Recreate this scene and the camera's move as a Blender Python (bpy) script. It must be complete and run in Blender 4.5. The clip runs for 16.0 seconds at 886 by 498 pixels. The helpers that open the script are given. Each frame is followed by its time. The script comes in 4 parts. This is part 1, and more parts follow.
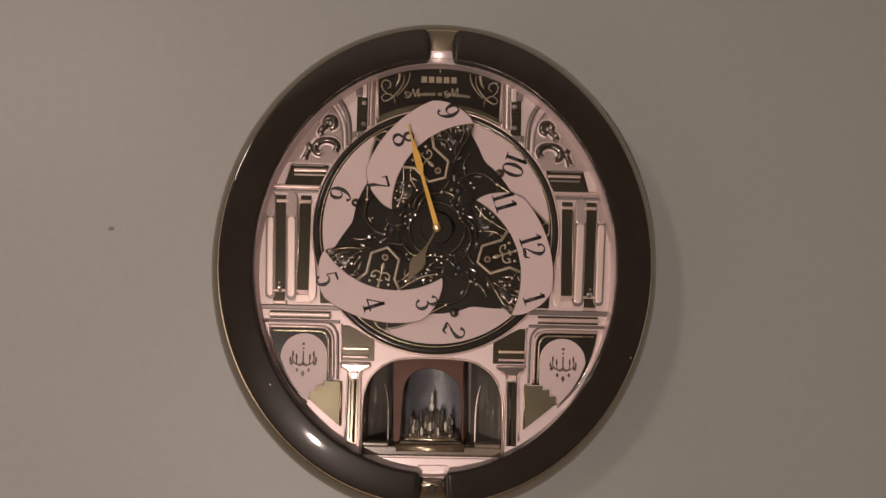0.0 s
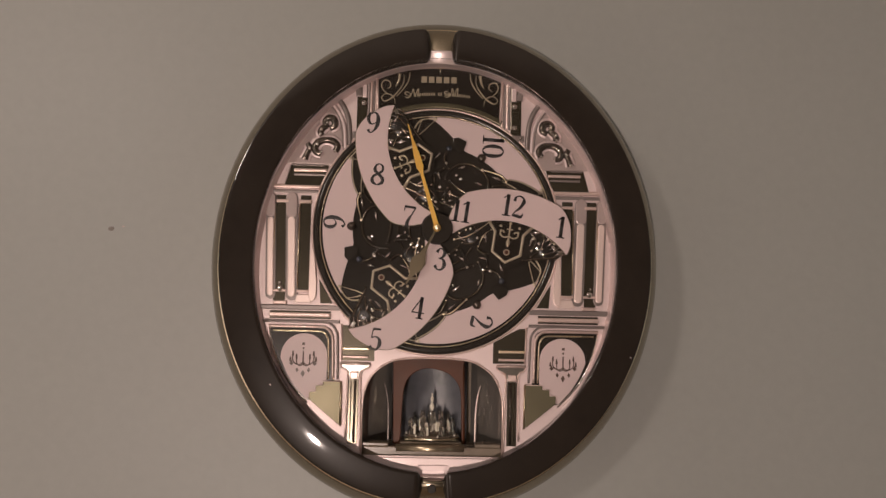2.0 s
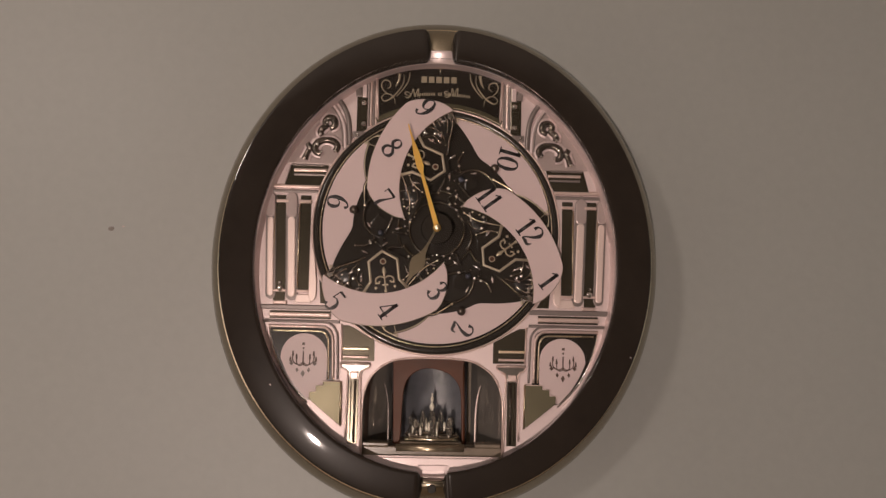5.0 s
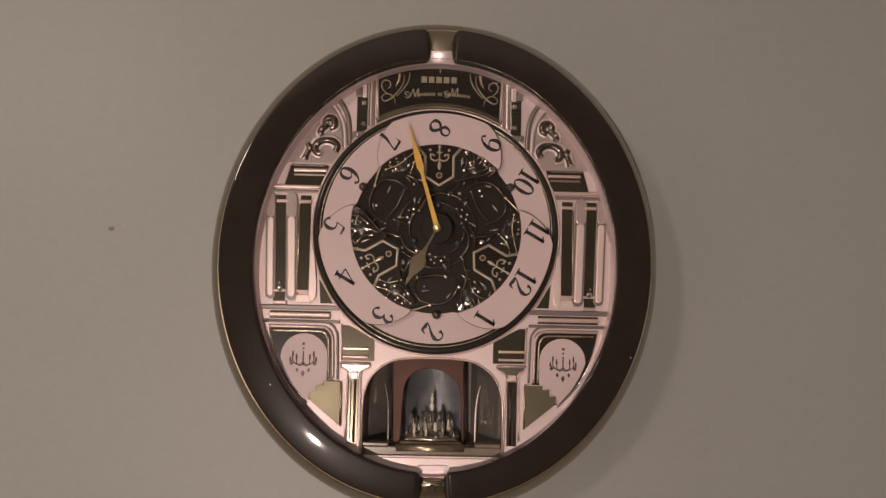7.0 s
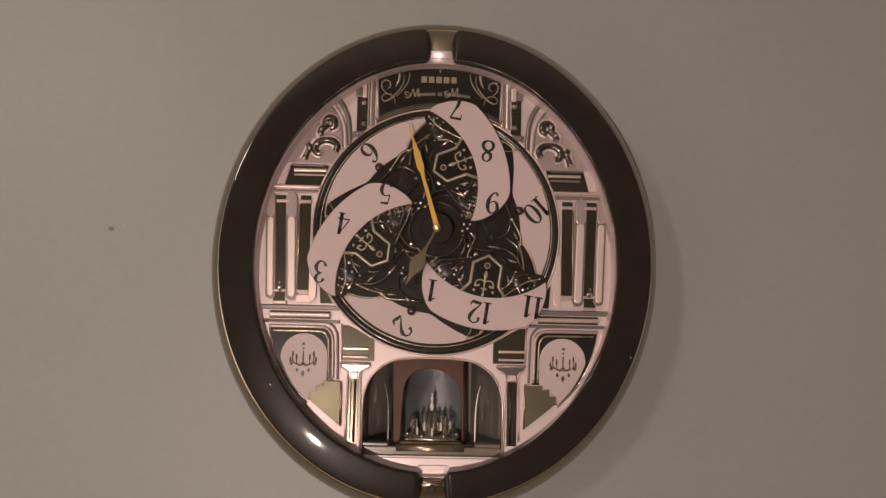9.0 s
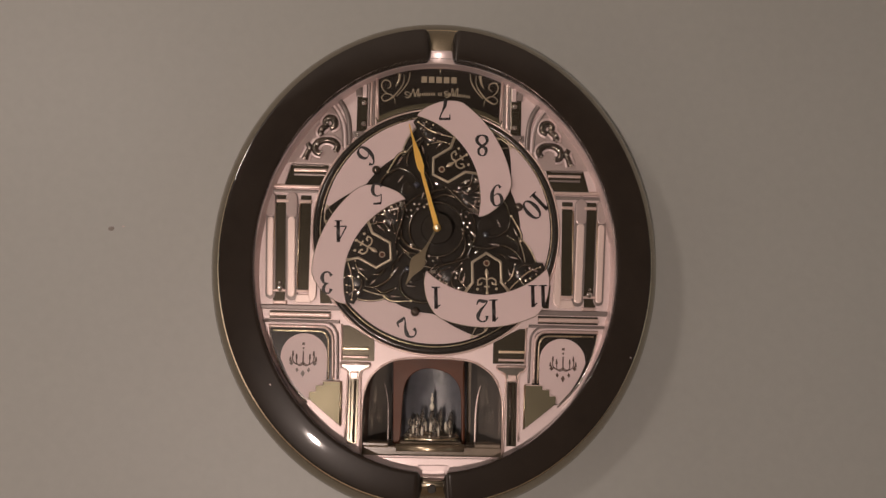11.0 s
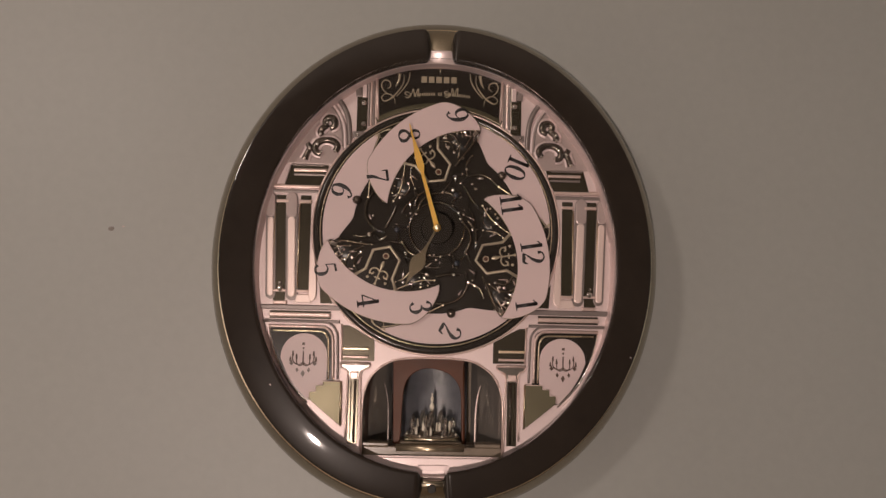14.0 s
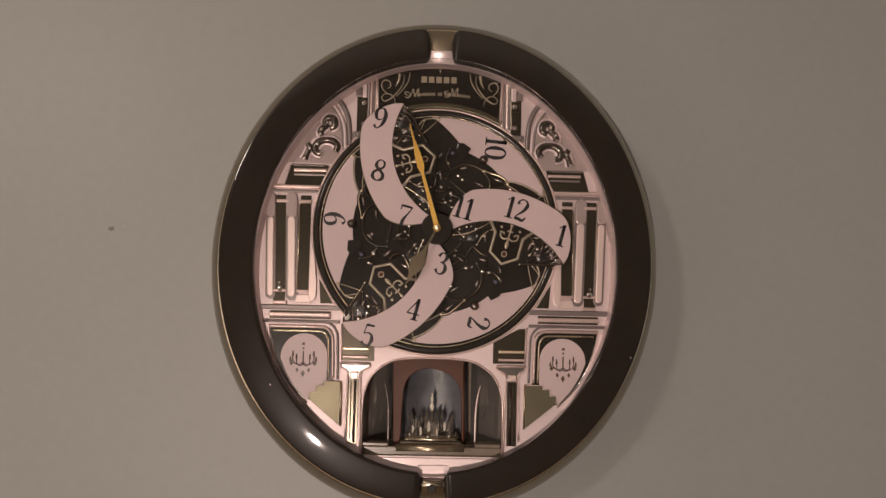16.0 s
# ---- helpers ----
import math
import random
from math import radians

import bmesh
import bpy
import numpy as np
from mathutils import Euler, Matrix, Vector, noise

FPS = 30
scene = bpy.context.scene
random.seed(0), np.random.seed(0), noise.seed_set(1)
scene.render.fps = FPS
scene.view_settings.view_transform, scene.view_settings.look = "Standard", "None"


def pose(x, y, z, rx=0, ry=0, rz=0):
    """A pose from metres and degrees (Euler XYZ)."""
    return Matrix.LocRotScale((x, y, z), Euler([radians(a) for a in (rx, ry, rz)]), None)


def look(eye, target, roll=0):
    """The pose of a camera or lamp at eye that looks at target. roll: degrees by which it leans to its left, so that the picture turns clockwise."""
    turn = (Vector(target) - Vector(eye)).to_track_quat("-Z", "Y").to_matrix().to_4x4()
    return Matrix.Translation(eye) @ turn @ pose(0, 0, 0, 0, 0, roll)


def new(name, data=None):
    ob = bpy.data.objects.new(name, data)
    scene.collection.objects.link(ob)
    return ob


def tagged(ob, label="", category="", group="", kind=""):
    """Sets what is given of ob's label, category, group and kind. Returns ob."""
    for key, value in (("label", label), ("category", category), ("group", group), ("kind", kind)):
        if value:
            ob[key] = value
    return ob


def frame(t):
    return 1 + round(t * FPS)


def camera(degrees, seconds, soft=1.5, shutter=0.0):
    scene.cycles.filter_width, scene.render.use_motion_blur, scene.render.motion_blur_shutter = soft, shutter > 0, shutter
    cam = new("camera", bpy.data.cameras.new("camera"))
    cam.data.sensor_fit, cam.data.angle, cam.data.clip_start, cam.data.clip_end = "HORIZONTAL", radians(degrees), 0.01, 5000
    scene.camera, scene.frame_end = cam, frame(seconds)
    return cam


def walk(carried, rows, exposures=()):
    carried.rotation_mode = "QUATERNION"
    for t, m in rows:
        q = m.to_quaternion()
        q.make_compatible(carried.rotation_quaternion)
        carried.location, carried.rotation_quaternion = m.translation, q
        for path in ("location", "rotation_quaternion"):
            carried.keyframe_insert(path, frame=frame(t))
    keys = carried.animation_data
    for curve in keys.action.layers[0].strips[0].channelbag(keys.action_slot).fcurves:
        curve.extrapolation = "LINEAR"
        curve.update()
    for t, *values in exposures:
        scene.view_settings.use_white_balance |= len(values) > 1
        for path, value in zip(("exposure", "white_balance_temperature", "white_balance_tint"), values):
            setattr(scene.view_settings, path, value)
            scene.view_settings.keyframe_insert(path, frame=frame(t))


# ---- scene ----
# A musical wall clock on a painted wall: its dial opens into three turning blades.
# Clock parts are laid out in millimetres: x to the right, z up from the dial's centre, d out from the wall.
DIAL_Z = 1.75
SECONDS = 16.0

cam = camera(55, SECONDS, soft=1.42)
EYE = Vector((-0.0130, -0.888, DIAL_Z - 0.0838))
AIM = Vector((math.sin(radians(1.404)) * math.cos(radians(4.489)), math.cos(radians(1.404)) * math.cos(radians(4.489)), math.sin(radians(4.489))))
STAND = look(EYE, EYE + AIM, 1.286)
walk(cam, [(0.0, STAND), (SECONDS, STAND)])

# ---- light ----
world = bpy.data.worlds.new("room_air")
scene.world = world
world.use_nodes = True
world.node_tree.nodes["Background"].inputs[0].default_value = (0.9, 0.95, 1.0, 1)
world.node_tree.nodes["Background"].inputs[1].default_value = 0.02


def lamp(name, at, to, size, watts, colour, shape="DISK"):
    data = bpy.data.lights.new(name, "AREA")
    data.shape, data.size, data.energy, data.color = shape, size, watts, colour
    ob = new(name, data)
    ob.matrix_basis = look(at, to)
    return ob


lamp("room_lamp", (-1.30, -2.1, 2.46), (0.5, 0, DIAL_Z - 0.2), 0.24, 9.6, (1.0, 0.84, 0.75))
# Broad unseen fill, added to lift the lower left wall and the reveals.
lamp("side_fill", (-1.85, -1.40, 1.05), (0, 0, DIAL_Z - 0.2), 1.15, 3.1, (1.0, 0.78, 0.68))
lamp("table_lamp", (-0.37, -2.2, 1.23), (0, 0, DIAL_Z - 0.1), 0.03, 18.2, (1.0, 0.80, 0.71))
# Two unseen cool area lights, added at the sides; the walls hold no window.
lamp("cool_light_left", (-2.15, -2.0, 1.65), (0.3, 0, DIAL_Z), 0.55, 1.1, (0.80, 1.0, 0.98), "SQUARE")
lamp("cool_fill_right", (2.2, -1.5, 1.6), (0, 0, DIAL_Z), 1.2, 2.3, (0.84, 1.0, 0.97), "SQUARE")
scene.view_settings.exposure = 0.0


# ---- materials ----
def material(name, base, rough=0.5, metal=0.0, coat=0.0, vary=0.06, grain=300.0, bump=0.0, big=12.0, rough_vary=0.08, coat_rough=0.05):
    """Base colour broken up at two scales, with uneven gloss and fine relief."""
    mat = bpy.data.materials.new(name)
    mat.use_nodes = True
    nt = mat.node_tree
    bsdf = nt.nodes["Principled BSDF"]
    coord = nt.nodes.new("ShaderNodeTexCoord")
    fine, wide = nt.nodes.new("ShaderNodeTexNoise"), nt.nodes.new("ShaderNodeTexNoise")
    fine.inputs["Scale"].default_value, wide.inputs["Scale"].default_value = grain, big
    fine.inputs["Detail"].default_value = wide.inputs["Detail"].default_value = 3
    for n in (fine, wide):
        nt.links.new(coord.outputs["Object"], n.inputs["Vector"])
    mixed = nt.nodes.new("ShaderNodeMath")
    mixed.operation = "ADD"
    nt.links.new(fine.outputs["Fac"], mixed.inputs[0])
    nt.links.new(wide.outputs["Fac"], mixed.inputs[1])
    ramp = nt.nodes.new("ShaderNodeMapRange")
    ramp.inputs["From Min"].default_value, ramp.inputs["From Max"].default_value = 0.6, 1.4
    ramp.inputs["To Min"].default_value, ramp.inputs["To Max"].default_value = 1 - vary, 1 + vary
    nt.links.new(mixed.outputs[0], ramp.inputs["Value"])
    scale = nt.nodes.new("ShaderNodeVectorMath")
    scale.operation = "SCALE"
    scale.inputs[0].default_value = base
    nt.links.new(ramp.outputs[0], scale.inputs["Scale"])
    nt.links.new(scale.outputs[0], bsdf.inputs["Base Color"])
    gloss = nt.nodes.new("ShaderNodeMapRange")
    gloss.inputs["To Min"].default_value, gloss.inputs["To Max"].default_value = max(0.02, rough - rough_vary), rough + rough_vary
    nt.links.new(wide.outputs["Fac"], gloss.inputs["Value"])
    nt.links.new(gloss.outputs[0], bsdf.inputs["Roughness"])
    bsdf.inputs["Metallic"].default_value = metal
    bsdf.inputs["Coat Weight"].default_value = coat
    bsdf.inputs["Coat Roughness"].default_value = coat_rough
    if bump:
        rel = nt.nodes.new("ShaderNodeBump")
        rel.inputs["Strength"].default_value, rel.inputs["Distance"].default_value = bump, 0.001
        nt.links.new(fine.outputs["Fac"], rel.inputs["Height"])
        nt.links.new(rel.outputs[0], bsdf.inputs["Normal"])
    return mat


def clear(name, tint, rough=0.0, ior=1.5):
    mat = bpy.data.materials.new(name)
    mat.use_nodes = True
    bsdf = mat.node_tree.nodes["Principled BSDF"]
    bsdf.inputs["Base Color"].default_value = (*tint, 1)
    bsdf.inputs["Roughness"].default_value = rough
    bsdf.inputs["IOR"].default_value = ior
    bsdf.inputs["Transmission Weight"].default_value = 0.96
    return mat


def pane_material(name):
    """Thin flat glass: clear, with a mirror's gloss at its face."""
    mat = bpy.data.materials.new(name)
    mat.use_nodes = True
    nt = mat.node_tree
    nt.nodes.remove(nt.nodes["Principled BSDF"])
    clear_part, gloss, mix, fres = (nt.nodes.new("ShaderNodeBsdf" + "Transparent"), nt.nodes.new("ShaderNodeBsdfGlossy"), nt.nodes.new("ShaderNodeMixShader"), nt.nodes.new("ShaderNodeFresnel"))
    clear_part.inputs[0].default_value = (0.96, 0.96, 0.95, 1)
    gloss.inputs["Roughness"].default_value = 0.02
    fres.inputs["IOR"].default_value = 1.5
    nt.links.new(fres.outputs[0], mix.inputs[0])
    nt.links.new(clear_part.outputs[0], mix.inputs[1])
    nt.links.new(gloss.outputs[0], mix.inputs[2])
    nt.links.new(mix.outputs[0], nt.nodes["Material Output"].inputs[0])
    return mat


WALL_PAINT = material("wall_paint", (0.365, 0.368, 0.345), 0.46, vary=0.045, grain=90, big=3, bump=0.03)
ROOM_PAINT = material("room_paint", (0.34, 0.31, 0.27), 0.85, vary=0.05, grain=400, big=2)
CEILING_PAINT = material("ceiling_paint", (0.62, 0.60, 0.56), 0.85, vary=0.04, grain=400, big=2)
FLOOR_WOOD = material("floor_wood", (0.28, 0.22, 0.16), 0.45, vary=0.25, grain=40, big=3)
LACQUER = material("dark_brown_lacquer", (0.028, 0.0215, 0.017), 0.028, coat=0.10, coat_rough=0.26, vary=0.15, grain=60, rough_vary=0.01)
OLD_GOLD = material("old_gold", (0.30, 0.25, 0.175), 0.45, metal=0.8, vary=0.12, grain=500, bump=0.05)
GOLD = material("bright_gold", (0.90, 0.75, 0.54), 0.30, metal=1.0, vary=0.08, grain=500)
ROSE = material("rose_silver", (0.80, 0.62, 0.565), 0.32, metal=0.5, vary=0.08, grain=400)
MIRROR = material("smoked_mirror", (0.10, 0.086, 0.060), 0.20, metal=0.6, vary=0.22, grain=40, rough_vary=0.06)
DARK_CHROME = material("chrome", (0.97, 0.92, 0.86), 0.15, metal=1.0, vary=0.03, rough_vary=0.03)
WHITE = material("pearl_white", (0.77, 0.63, 0.615), 0.44, metal=0.34, vary=0.03, grain=700, big=20, bump=0.02)
DIAL_WHITE = material("dial_white", (0.74, 0.585, 0.575), 0.45, vary=0.03, grain=700, big=20, bump=0.02)
PILLAR = material("pearl_plastic", (0.92, 0.74, 0.68), 0.36, metal=0.3, vary=0.04, grain=300)
# The pearl with shade put into its colour, for recessed ribs, bars and pillars.
SHADED = material("shaded_pearl", (0.27, 0.225, 0.21), 0.34, metal=0.35, vary=0.06, grain=300)
BLACK = material("black_gloss", (0.034, 0.029, 0.024), 0.17, coat=0.0, vary=0.2, grain=200, rough_vary=0.06)
PANEL = material("black_print", (0.024, 0.019, 0.015), 0.20, vary=0.15, grain=300)
INK = material("black_ink", (0.013, 0.010, 0.010), 0.45, vary=0.1)
PRINT_GOLD = material("gold_print", (0.52, 0.44, 0.32), 0.35, metal=0.6, vary=0.1)
CHROME = material("chrome", (0.95, 0.90, 0.84), 0.14, metal=1.0, vary=0.03, rough_vary=0.03)
SATIN = material("satin_gold", (0.12, 0.106, 0.066), 0.40, metal=0.7, vary=0.16, grain=60)
FIELD = material("dusky_pearl", (0.50, 0.40, 0.38), 0.32, metal=0.2, vary=0.05, grain=300)
PLASTER = material("bare_plaster", (0.24, 0.215, 0.19), 0.8, vary=0.2, grain=900)
SMOKE = material("smoked_looking_glass", (0.40, 0.37, 0.34), 0.06, metal=0.72, vary=0.1, grain=30, rough_vary=0.03)
DOME = material("black_satin", (0.018, 0.0155, 0.0135), 0.28, vary=0.2, grain=200)
COPPER = material("copper_brown", (0.105, 0.031, 0.010), 0.5, metal=0.1, vary=0.35, grain=40, big=30)
STAGE = material("stage_dark", (0.24, 0.19, 0.14), 0.25, vary=0.2, grain=120)
# Bluish and raised in tone: the glass's hazy reflection is in this colour.
BACKDROP_HAZE = material("stage_backdrop", (0.23, 0.235, 0.265), 0.30, vary=0.6, grain=30, big=25)
CRYSTAL = clear("crystal", (0.97, 0.94, 0.90), 0.02, 1.55)
# Near-white colour that stands in for glints on the cut crystal.
GLINT = material("glint_white", (1.0, 0.92, 0.78), 0.14, metal=0.12, vary=0.05, rough_vary=0.03)
WIRE = material("dark_gilt_wire", (0.34, 0.275, 0.20), 0.17, metal=1.0, vary=0.2, grain=300)
CHANDELIER_PRINT = material("brown_print", (0.10, 0.055, 0.038), 0.4, vary=0.1)
CASE_GOLD = material("polished_old_gold", (0.37, 0.325, 0.255), 0.18, metal=1.0, vary=0.12, grain=300, rough_vary=0.04)
SILL = material("polished_sill", (0.50, 0.41, 0.29), 0.30, metal=0.85, vary=0.1, grain=60)
# Paler copy of pearl_white: stronger light put into the colour of the lower parts.
LIT_PEARL = material("lit_pearl", (0.90, 0.745, 0.73), 0.42, metal=0.3, vary=0.03, grain=700, big=20)
BLUE_STEEL = material("blue_steel", (0.10, 0.11, 0.13), 0.22, metal=0.8, vary=0.1)
SHIELD_GOLD = material("satin_pale_gold", (0.50, 0.43, 0.32), 0.38, metal=0.5, vary=0.1)
CLASP_GOLD = material("uneven_clasp_gold", (0.44, 0.38, 0.28), 0.24, metal=1.0, vary=0.2, grain=300)
SPARK = material("polished_glint_bead", (0.95, 0.88, 0.78), 0.16, metal=1.0, vary=0.05, rough_vary=0.03)
REVEAL = material("polished_pearl", (0.80, 0.665, 0.645), 0.34, metal=0.4, vary=0.05, grain=300, rough_vary=0.04)
IRON = material("dark_bronze", (0.17, 0.14, 0.118), 0.22, metal=0.85, vary=0.15, grain=300)
GLASS = pane_material("front_glass")


# ---- building helpers ----
def P3(x, z, d):
    return Vector((x / 1000, -d / 1000, z / 1000))


def polar(r, a):
    """Millimetres at r from the centre, a degrees clockwise from the top."""
    return (r * math.sin(radians(a)), r * math.cos(radians(a)))


def arc(r, a0, a1, n=24, cx=0.0, cz=0.0):
    return [(cx + r * math.sin(radians(a0 + (a1 - a0) * i / n)), cz + r * math.cos(radians(a0 + (a1 - a0) * i / n))) for i in range(n + 1)]


def oval(a, b, n=160, cz=-32.0):
    return [(a * math.sin(2 * math.pi * i / n), cz + b * math.cos(2 * math.pi * i / n)) for i in range(n)]


def bend(points, steps=6):
    """A smooth line through the points."""
    out = []
    for i in range(len(points) - 1):
        p0, p1, p2, p3 = points[max(i - 1, 0)], points[i], points[i + 1], points[min(i + 2, len(points) - 1)]
        for k in range(steps):
            t = k / steps
            out.append(tuple(0.5 * (2 * b + (c - a) * t + (2 * a - 5 * b + 4 * c - e) * t * t + (3 * b - a - 3 * c + e) * t ** 3) for a, b, c, e in zip(p0, p1, p2, p3)))
    return out + [tuple(points[-1])]


def flip(points, side):
    return [(side * p[0], *p[1:]) for p in points]


def smooth(bm, angle=35):
    for f in bm.faces:
        f.smooth = True
    for e in bm.edges:
        if len(e.link_faces) == 2 and e.calc_face_angle(0) > radians(angle):
            e.smooth = False


def plate(loops, d0, d1, chamfer=0.0):
    """A slab between the depths d0 and d1: the first loop is its outline, the others are holes."""
    bm = bmesh.new()
    edges = []
    for loop in loops:
        vs = [bm.verts.new(P3(x, z, d1)) for x, z in loop]
        edges += [bm.edges.new((vs[i], vs[(i + 1) % len(vs)])) for i in range(len(vs))]
    if len(loops) == 1:
        bm.faces.new(bm.verts)
    else:
        bmesh.ops.triangle_fill(bm, use_beauty=True, use_dissolve=False, edges=edges, normal=(0, -1, 0))
    rim = [e for e in bm.edges if len(e.link_faces) == 1]
    made = bmesh.ops.extrude_edge_only(bm, edges=rim)["geom"]
    for v in (g for g in made if isinstance(g, bmesh.types.BMVert)):
        v.co.y = -d0 / 1000
    bmesh.ops.recalc_face_normals(bm, faces=bm.faces)
    front = [f for f in bm.faces if abs(f.normal.y) > 0.99]
    if front and front[0].normal.y > 0:
        bmesh.ops.reverse_faces(bm, faces=bm.faces)
    if chamfer:
        sharp = [e for e in bm.edges if len(e.link_faces) == 2 and abs(e.link_faces[0].normal.y) + abs(e.link_faces[1].normal.y) < 1.5 and all(abs(v.co.y + d1 / 1000) < 1e-6 for v in e.verts)]
        bmesh.ops.bevel(bm, geom=sharp, offset=chamfer / 1000, segments=2, affect="EDGES", profile=0.6, clamp_overlap=True)
    smooth(bm, 12)
    return bm


def box(x0, z0, x1, z1, d0, d1, chamfer=0.4):
    x0, x1, z0, z1 = min(x0, x1), max(x0, x1), min(z0, z1), max(z0, z1)
    return plate([[(x0, z0), (x1, z0), (x1, z1), (x0, z1)]], d0, d1, chamfer)


def tube(points, radius, d, sides=6, flat=1.0, closed=False):
    """A round rod along the line, at depth d; radius may run from start to end as a list. Points may carry their own depth."""
    bm = bmesh.new()
    pts = [P3(p[0], p[1], p[2] if len(p) > 2 else d) for p in points]
    n = len(pts)
    rings = []
    for i, p in enumerate(pts):
        a, b = pts[(i - 1) % n if closed else max(i - 1, 0)], pts[(i + 1) % n if closed else min(i + 1, n - 1)]
        way = (b - a).normalized() if (b - a).length > 1e-9 else Vector((0, 0, 1))
        side = way.cross(Vector((0, -1, 0)))
        side = side.normalized() if side.length > 1e-6 else Vector((1, 0, 0))
        out = side.cross(way).normalized()
        if isinstance(radius, (list, tuple)):
            f = i / max(n - 1, 1) * (len(radius) - 1)
            k = min(int(f), len(radius) - 2)
            r = radius[k] + (radius[k + 1] - radius[k]) * (f - k)
        else:
            r = radius
        rings.append([bm.verts.new(p + (side * math.cos(2 * math.pi * j / sides) + out * flat * math.sin(2 * math.pi * j / sides)) * r / 1000) for j in range(sides)])
    for i in range(n if closed else n - 1):
        a, b = rings[i], rings[(i + 1) % n]
        for j in range(sides):
            bm.faces.new((a[j], a[(j + 1) % sides], b[(j + 1) % sides], b[j]))
    if not closed:
        bm.faces.new(rings[0])
        bm.faces.new(rings[-1])
    bmesh.ops.recalc_face_normals(bm, faces=bm.faces)
    for f in bm.faces:
        f.smooth = len(f.verts) == 4
    return bm


def wire(points, r, d, bead=1.5):
    """A thin rod that ends in beads."""
    line = bend(points) if len(points) > 2 else points
    return joined(tube(line, [r * 0.35, r * 0.9, r * 0.75, r * 0.35], d, 8, 0.6), *(ball(p[0], p[1], d + 0.2, r * bead, 0.3) for p in (points[0], points[-1])))


def ball(x, z, d, r, flat=1.0):
    bm = bmesh.new()
    bmesh.ops.create_uvsphere(bm, u_segments=14, v_segments=9, radius=r / 1000)
    for v in bm.verts:
        v.co = P3(x, z, d) + Vector((v.co.x, v.co.y * flat, v.co.z))
    for f in bm.faces:
        f.smooth = True
    return bm


def lathe(profile, sides=28, x=0.0, z=0.0):
    """Turned about the axis that points out of the clock: profile rows of radius and depth."""
    bm = bmesh.new()
    rings = [[bm.verts.new(P3(x + r * math.sin(2 * math.pi * j / sides), z + r * math.cos(2 * math.pi * j / sides), d)) for j in range(sides)] for r, d in profile]
    for a, b in zip(rings, rings[1:]):
        for j in range(sides):
            bm.faces.new((a[j], a[(j + 1) % sides], b[(j + 1) % sides], b[j]))
    bm.faces.new(rings[0])
    bm.faces.new(rings[-1])
    bmesh.ops.recalc_face_normals(bm, faces=bm.faces)
    smooth(bm)
    return bm


def spindle(profile, x, y, z0, sides=16, squash=1.0):
    """Turned about an upright axis: profile rows of radius and height, in mm; y is the depth."""
    bm = bmesh.new()
    rings = [[bm.verts.new(P3(x + r * math.sin(2 * math.pi * j / sides), z0 + h, y + squash * r * math.cos(2 * math.pi * j / sides))) for j in range(sides)] for r, h in profile]
    for a, b in zip(rings, rings[1:]):
        for j in range(sides):
            bm.faces.new((a[j], a[(j + 1) % sides], b[(j + 1) % sides], b[j]))
    bm.faces.new(rings[0])
    bm.faces.new(rings[-1])
    bmesh.ops.recalc_face_normals(bm, faces=bm.faces)
    smooth(bm)
    return bm


def joined(*pieces):
    """Several bmeshes as one."""
    out = bmesh.new()
    for bm in pieces:
        me = bpy.data.meshes.new("piece")
        bm.to_mesh(me)
        bm.free()
        out.from_mesh(me)
        bpy.data.meshes.remove(me)
    return out


def part(name, bm, mat, parent, label=""):
    me = bpy.data.meshes.new(name)
    bm.to_mesh(me)
    bm.free()
    me.materials.append(mat)
    ob = new(name, me)
    ob.parent = parent
    return tagged(ob, label) if label else ob


def room_box(name, x0, y0, z0, x1, y1, z1, mat, label, category):
    bm = bmesh.new()
    bmesh.ops.create_cube(bm, size=1)
    for v in bm.verts:
        v.co = Vector(((x0 + x1) / 2 + v.co.x * (x1 - x0), (y0 + y1) / 2 + v.co.y * (y1 - y0), (z0 + z1) / 2 + v.co.z * (z1 - z0)))
    return tagged(part(name, bm, mat, None), label, category, kind="structure")


# ---- the room ----
room_box("wall_north", -2.3, 0.0, 0.0, 2.3, 0.12, 2.6, WALL_PAINT, "smooth wall painted in matt grey-beige", "wall")
room_box("wall_south", -2.3, -3.72, 0.0, 2.3, -3.6, 2.6, ROOM_PAINT, "plain painted wall opposite the clock", "wall")
room_box("wall_west", -2.42, -3.72, 0.0, -2.3, 0.12, 2.6, ROOM_PAINT, "plain painted side wall", "wall")
room_box("wall_east", 2.3, -3.72, 0.0, 2.42, 0.12, 2.6, ROOM_PAINT, "plain painted side wall", "wall")
room_box("floor", -2.42, -3.72, -0.1, 2.42, 0.12, 0.0, FLOOR_WOOD, "plain wooden floor", "floor")
room_box("ceiling", -2.42, -3.72, 2.6, 2.42, 0.12, 2.7, CEILING_PAINT, "plain white ceiling", "ceiling")


def wall_chip(x, z, r):
    bm = bmesh.new()
    bmesh.ops.create_icosphere(bm, subdivisions=2, radius=r)
    for v in bm.verts:
        v.co = Vector((v.co.x * 1.5, v.co.y * 0.25, v.co.z)) * (1 + 0.25 * noise.noise(v.co * 900)) + Vector((x, 0, z))
    return bm


tagged(part("wall_chip", wall_chip(-0.336, DIAL_Z - 0.0013, 0.0022), PLASTER, None), "small grey chip in the wall paint", "wall mark")
tagged(part("wall_chip", wall_chip(-0.324, DIAL_Z + 0.0013, 0.0010), FIELD, None), "tiny pale filler spot on the wall", "wall mark")

# ---- the clock's case ----
clock = tagged(new("wall_clock"), "oval dark brown and gold musical wall clock with moving dial", "wall clock")
